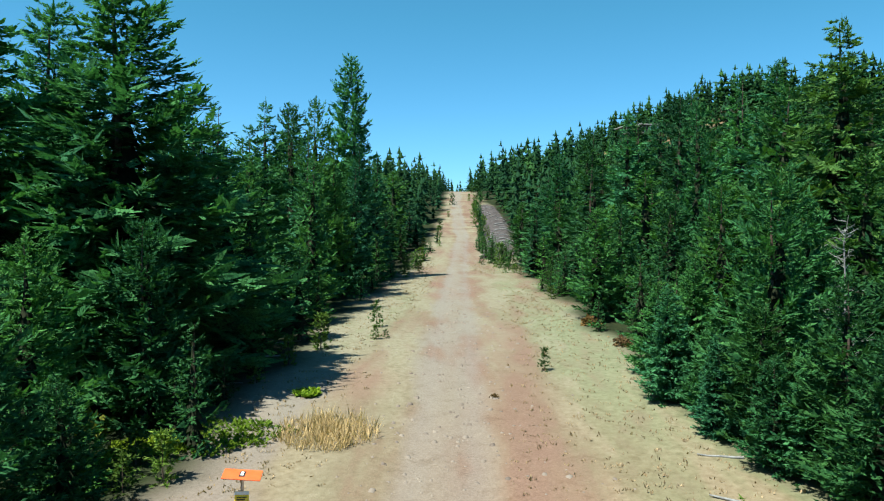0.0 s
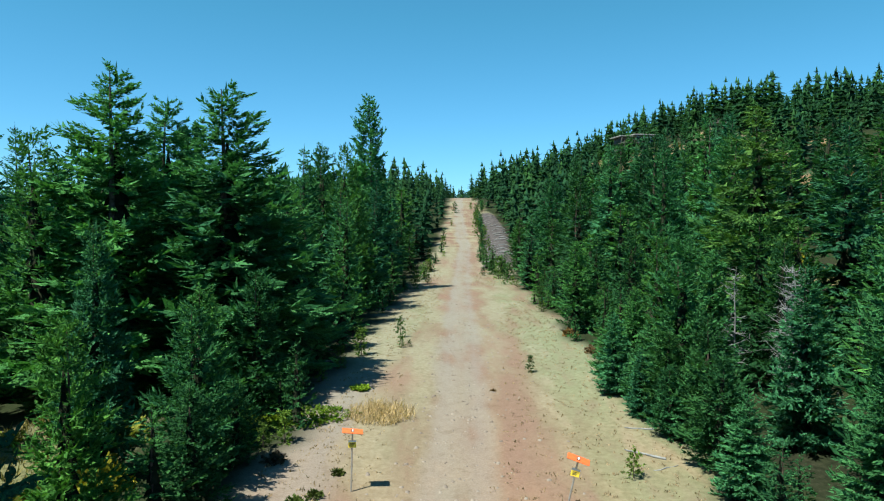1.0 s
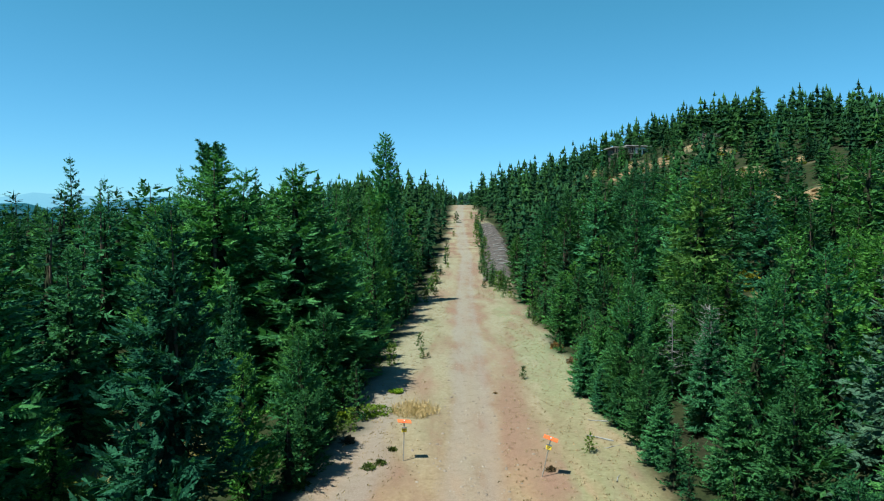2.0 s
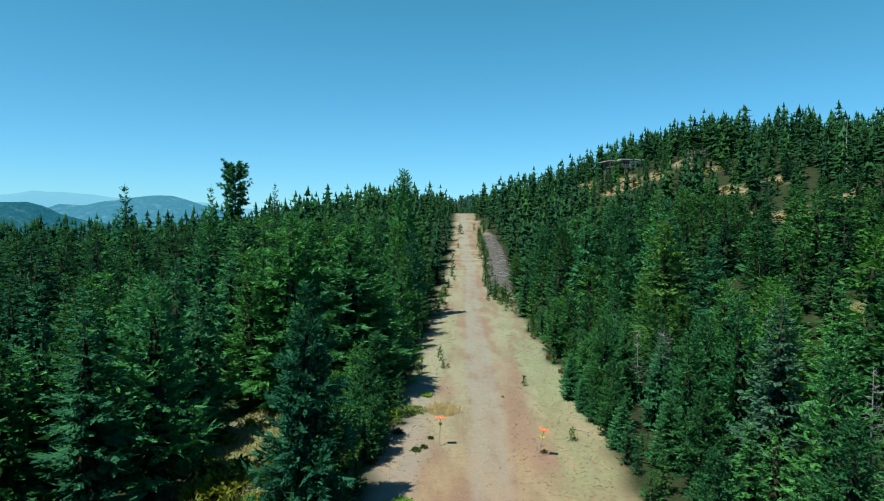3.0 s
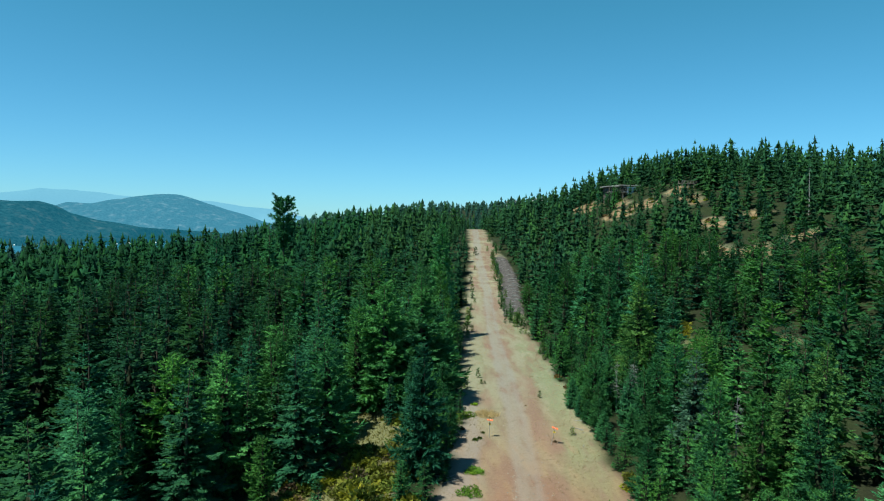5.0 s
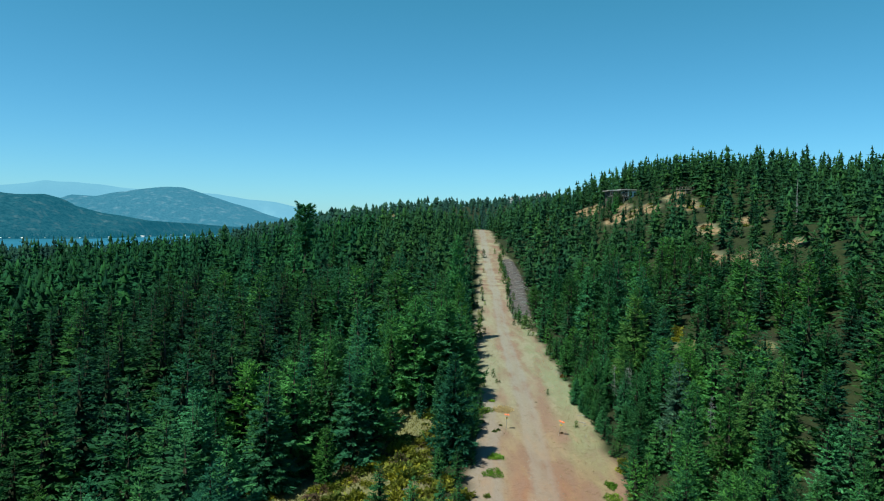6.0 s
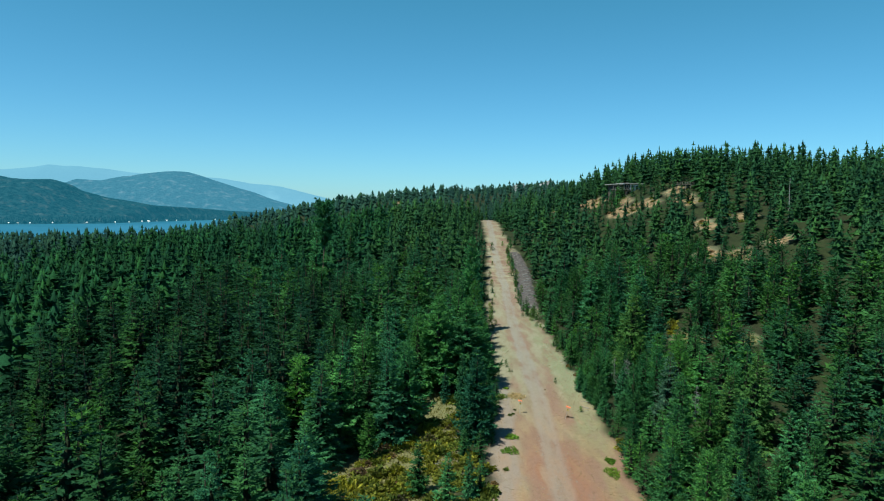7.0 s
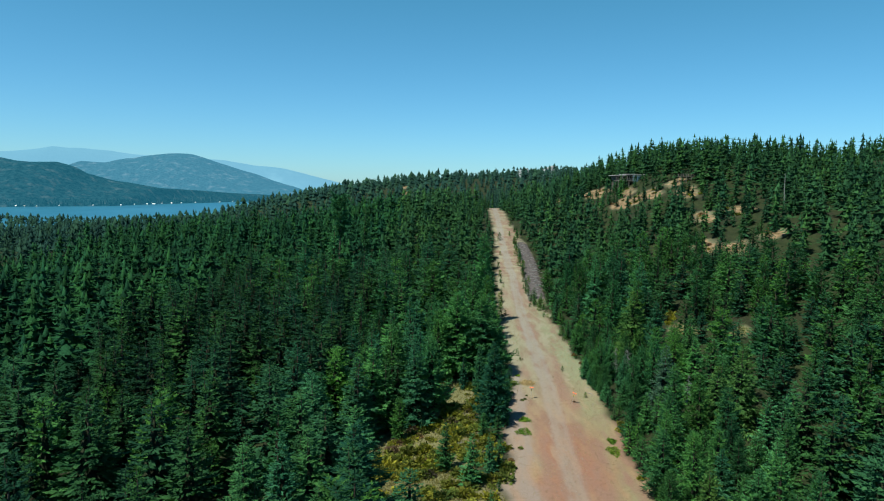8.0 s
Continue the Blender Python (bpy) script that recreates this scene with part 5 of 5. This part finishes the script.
# ---- pipeline markers ----
def marker_sign(x, y, height, lean, turn):
    """Steel post with a sloping orange aerial board and a small yellow warning plate."""
    ob = new("marker_sign")
    bm = bmesh.new()
    bmesh.ops.create_cone(bm, cap_ends=True, segments=10, radius1=0.032, radius2=0.03, depth=height + 0.4, matrix=Matrix.Translation((0, 0, (height - 0.4) / 2)))
    part("post", bm, STEEL, ob)
    bm = bmesh.new()
    box(bm, -0.35, 0.35, -0.21, 0.21, -0.012, 0.012, 0.006)
    bmesh.ops.transform(bm, matrix=pose(0, -0.02, height, 5, 5, 0), verts=bm.verts)
    board = part("board", bm, ORANGE, ob, "tilted orange aerial board")
    bm = bmesh.new()
    box(bm, -0.05, 0.05, -0.11, 0.11, 0.014, 0.02)
    bmesh.ops.transform(bm, matrix=pose(0, -0.02, height, 5, 5, 0), verts=bm.verts)
    part("mark", bm, BLACK, board, "black mark on the board")
    bm = bmesh.new()
    box(bm, -0.025, 0.025, -0.075, 0.075, 0.022, 0.026)
    bmesh.ops.transform(bm, matrix=pose(0, -0.02, height, 5, 5, 0), verts=bm.verts)
    part("mark", bm, WHITE, board, "white centre of the mark")
    bm = bmesh.new()
    box(bm, -0.13, 0.13, -0.05, -0.03, height - 0.55, height - 0.3, 0.005)
    plate = part("plate", bm, YELLOW, ob, "yellow warning plate")
    bm = bmesh.new()
    box(bm, -0.13, 0.13, -0.055, -0.051, height - 0.36, height - 0.3)
    part("band", bm, WHITE, plate, "white top band")
    for k in range(3):
        bm = bmesh.new()
        box(bm, -0.09, 0.09 - 0.03 * k, -0.055, -0.051, height - 0.42 - 0.04 * k, height - 0.4 - 0.04 * k)
        part("text_bar", bm, BLACK, plate)
    ob.matrix_basis = pose(x, y, ground_z(x, y), lean[0], lean[1], turn)
    tagged(ob, "orange and yellow pipeline marker on a steel post", "sign", "pipeline markers")


marker_sign(-3.76, 12.48, 2.05, (0, 1.5), 8)
marker_sign(3.06, 10.48, 1.95, (0, 12), -14)


# ---- rock outcrops on the far ridge ----
def outcrop(x, y, width, height, seed):
    bm = bmesh.new()
    bmesh.ops.create_icosphere(bm, subdivisions=3, radius=1.0)
    for v in bm.verts:
        q = v.co.copy()
        k = 1 + 0.45 * noise.noise(q * 1.7 + Vector((seed, 0, 0))) + 0.22 * noise.noise(q * 4.5 + Vector((0, seed, 0)))
        v.co = Vector((q.x * width * k, q.y * width * 0.5 * k, max(q.z, -0.4) * height * k))
    ob = part("rock_outcrop", bm, PALE_ROCK)
    ob.location = (x, y, ground_z(x, y) + 0.2 * height)
    tagged(ob, "pale bare rock outcrop among trees on the ridge", "rock", "rock outcrops")


outcrop(110, 776, 12, 9.5, 3.0)
outcrop(77, 784, 8, 9.0, 7.0)


# ---- house on the hill ----
def house(x, y, z, turn):
    ob = new("house")
    def piece(name, dims, mat, parent=None, label="", bevel=0.03):
        bm = bmesh.new()
        box(bm, *dims, bevel)
        return part(name, bm, mat, parent or ob, label)
    piece("foundation", (-6.0, 6.5, -3.5, 4.0, -3.5, 2.6), HOUSE_DARK, label="dark stone lower storey")
    piece("wall", (-1.5, 6.8, -3.6, 4.2, 2.9, 5.6), HOUSE_DARK, label="dark timber wall")
    white = piece("wall", (1.6, 6.9, -3.9, -3.6, 2.2, 5.5), HOUSE_WHITE, label="white wall panel")
    piece("wall", (-6.2, -1.7, -1.5, 4.0, 2.9, 5.2), HOUSE_DARK, label="dark timber wing")
    piece("deck", (-7.2, 2.2, -6.0, -1.2, 2.6, 2.85), TIMBER, label="timber deck on posts")
    piece("roof", (-2.6, 7.8, -5.0, 4.8, 5.75, 6.1), ROOF, label="flat upper roof slab")
    piece("roof", (-7.6, -1.6, -4.2, 4.6, 5.2, 5.5), ROOF, label="flat lower roof slab")
    for px in (-7.0, -4.2, -1.4, 1.8):
        piece("post", (px - 0.12, px + 0.12, -5.9, -5.66, -2.0, 2.6), TIMBER)
    for px in (-7.0, -4.4, -1.8):
        piece("post", (px - 0.1, px + 0.1, -4.1, -3.9, 2.85, 5.2), TIMBER)
    piece("rail", (-7.2, 2.2, -6.0, -5.93, 3.75, 3.85), TIMBER, bevel=0.0)
    for k in range(10):
        px = -7.1 + k * 1.02
        piece("baluster", (px, px + 0.06, -5.98, -5.94, 2.85, 3.75), TIMBER, bevel=0.0)
    for x0, x1, y0, z0, z1 in ((-1.2, 0.8, -3.6, 3.1, 5.3), (-5.8, -4.0, -1.5, 3.1, 4.9), (-3.7, -2.0, -1.5, 3.1, 4.9), (0.2, 2.2, -3.5, 0.3, 2.2), (3.2, 5.6, -3.5, 0.2, 1.9)):
        w = piece("window", (x0, x1, y0 - 0.06, y0 - 0.01, z0, z1), HOUSE_WHITE, label="pale window frame", bevel=0.0)
        piece("pane", (x0 + 0.08, (x0 + x1) / 2 - 0.04, y0 - 0.09, y0 - 0.065, z0 + 0.08, z1 - 0.08), GLASS, w, bevel=0.0)
        piece("pane", ((x0 + x1) / 2 + 0.04, x1 - 0.08, y0 - 0.09, y0 - 0.065, z0 + 0.08, z1 - 0.08), GLASS, w, bevel=0.0)
    for x0 in (2.3, 4.6):
        piece("pane", (x0, x0 + 1.5, -3.95, -3.91, 3.0, 4.8), GLASS, white, bevel=0.0)
    ob.matrix_basis = pose(x, y, z, 0, 0, turn)
    tagged(ob, "dark modern hillside house with flat roofs and deck", "house")


house(70.5, 243, ground_z(70.5, 243) - 0.7, 12)


def lookout_deck(x, y):
    ob = new("lookout_deck")
    bm = bmesh.new()
    box(bm, -4.0, 4.0, -1.6, 1.6, 1.9, 2.1, 0.02)
    part("platform", bm, TIMBER, ob)
    for px in (-3.7, -1.2, 1.2, 3.7):
        for py in (-1.4, 1.4):
            bm = bmesh.new()
            box(bm, px - 0.1, px + 0.1, py - 0.1, py + 0.1, -2.0, 3.1, 0.0)
            part("post", bm, TIMBER, ob)
    for zz in (2.6, 3.0):
        bm = bmesh.new()
        box(bm, -4.0, 4.0, -1.6, -1.52, zz, zz + 0.08)
        part("rail", bm, TIMBER, ob)
    ob.matrix_basis = pose(x, y, ground_z(x, y), 0, 0, 8)
    tagged(ob, "weathered timber lookout deck on posts", "deck")


lookout_deck(88.5, 206)


# ---- far lake shore ----
def cottage(x, y, w, roof):
    ob = new("cottage")
    bm = bmesh.new()
    box(bm, -w / 2, w / 2, -4, 4, -3, 5)
    part("wall", bm, HOUSE_WHITE, ob)
    bm = bmesh.new()
    vs = [bm.verts.new(p) for p in ((-w / 2 - 0.6, -5, 5), (w / 2 + 0.6, -5, 5), (w / 2 + 0.6, 5, 5), (-w / 2 - 0.6, 5, 5), (-w / 2 - 0.6, 0, 9), (w / 2 + 0.6, 0, 9))]
    for f in ((0, 1, 5, 4), (2, 3, 4, 5), (0, 4, 3), (1, 2, 5), (3, 2, 1, 0)):
        bm.faces.new([vs[k] for k in f])
    part("roof", bm, roof, ob)
    for k in (-1, 1):
        bm = bmesh.new()
        box(bm, k * w / 4 - 1, k * w / 4 + 1, -4.1, -4.02, 1, 3.5)
        part("window", bm, GLASS, ob)
    ob.matrix_basis = pose(x, y, LAKE_Z + 1.2, 0, 0, random.uniform(-15, 15)) @ Matrix.Scale(0.32, 4)
    tagged(ob, "small white lakeside cottage on the far shore", "house", "cottages on the shore")


def shore_trees():
    """Dark trees that line the far shore, too small to tell apart."""
    g = np.random.RandomState(33)
    n = 900
    x = g.uniform(-1500, -650, n)
    back = 90 * g.rand(n)
    y = np.interp(x, SHORE_X, SHORE_Y) + 12 + back
    h = g.uniform(7, 17, n)
    m = np.arange(6)
    V, F = [], []
    for k in range(3):
        r = h * 0.24 * (1 - k / 3.4)
        a = m[None] * 1.047 + g.uniform(0, 6.28, (n, 1))
        q = r[:, None] * g.uniform(0.6, 1.3, (n, 6))
        zb = LAKE_Z + back * 0.12 + h * (0.05 + 0.3 * k)
        ring = np.stack([x[:, None] + q * np.cos(a), y[:, None] + q * np.sin(a), np.repeat(zb[:, None], 6, 1)], -1)
        V.append(np.concatenate([np.stack([x, y, zb + h * 0.4], -1)[:, None], ring], 1).reshape(-1, 3))
        o = k * n * 7 + np.arange(n)[:, None] * 7
        F.append(np.stack([np.repeat(o, 6, 1), o + 1 + m[None], o + 1 + (m[None] + 1) % 6], -1).reshape(-1, 3))
    # shares the shore hill's material, haze emission included
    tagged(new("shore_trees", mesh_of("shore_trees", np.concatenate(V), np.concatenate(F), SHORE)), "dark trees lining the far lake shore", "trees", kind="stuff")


shore_trees()


def shore():
    g = np.random.RandomState(3)
    for x in (-1190, -1176, -1155, -1120, -1089, -1056, -1012, -1002, -991, -985, -979, -967, -951, -930, -890, -867):
        y = float(np.interp(x, SHORE_X, SHORE_Y))
        cottage(x, y + g.uniform(12, 26), g.uniform(7, 16) if x != -985 else 40, HOUSE_WHITE if g.rand() < 0.6 else ROOF)


shore()
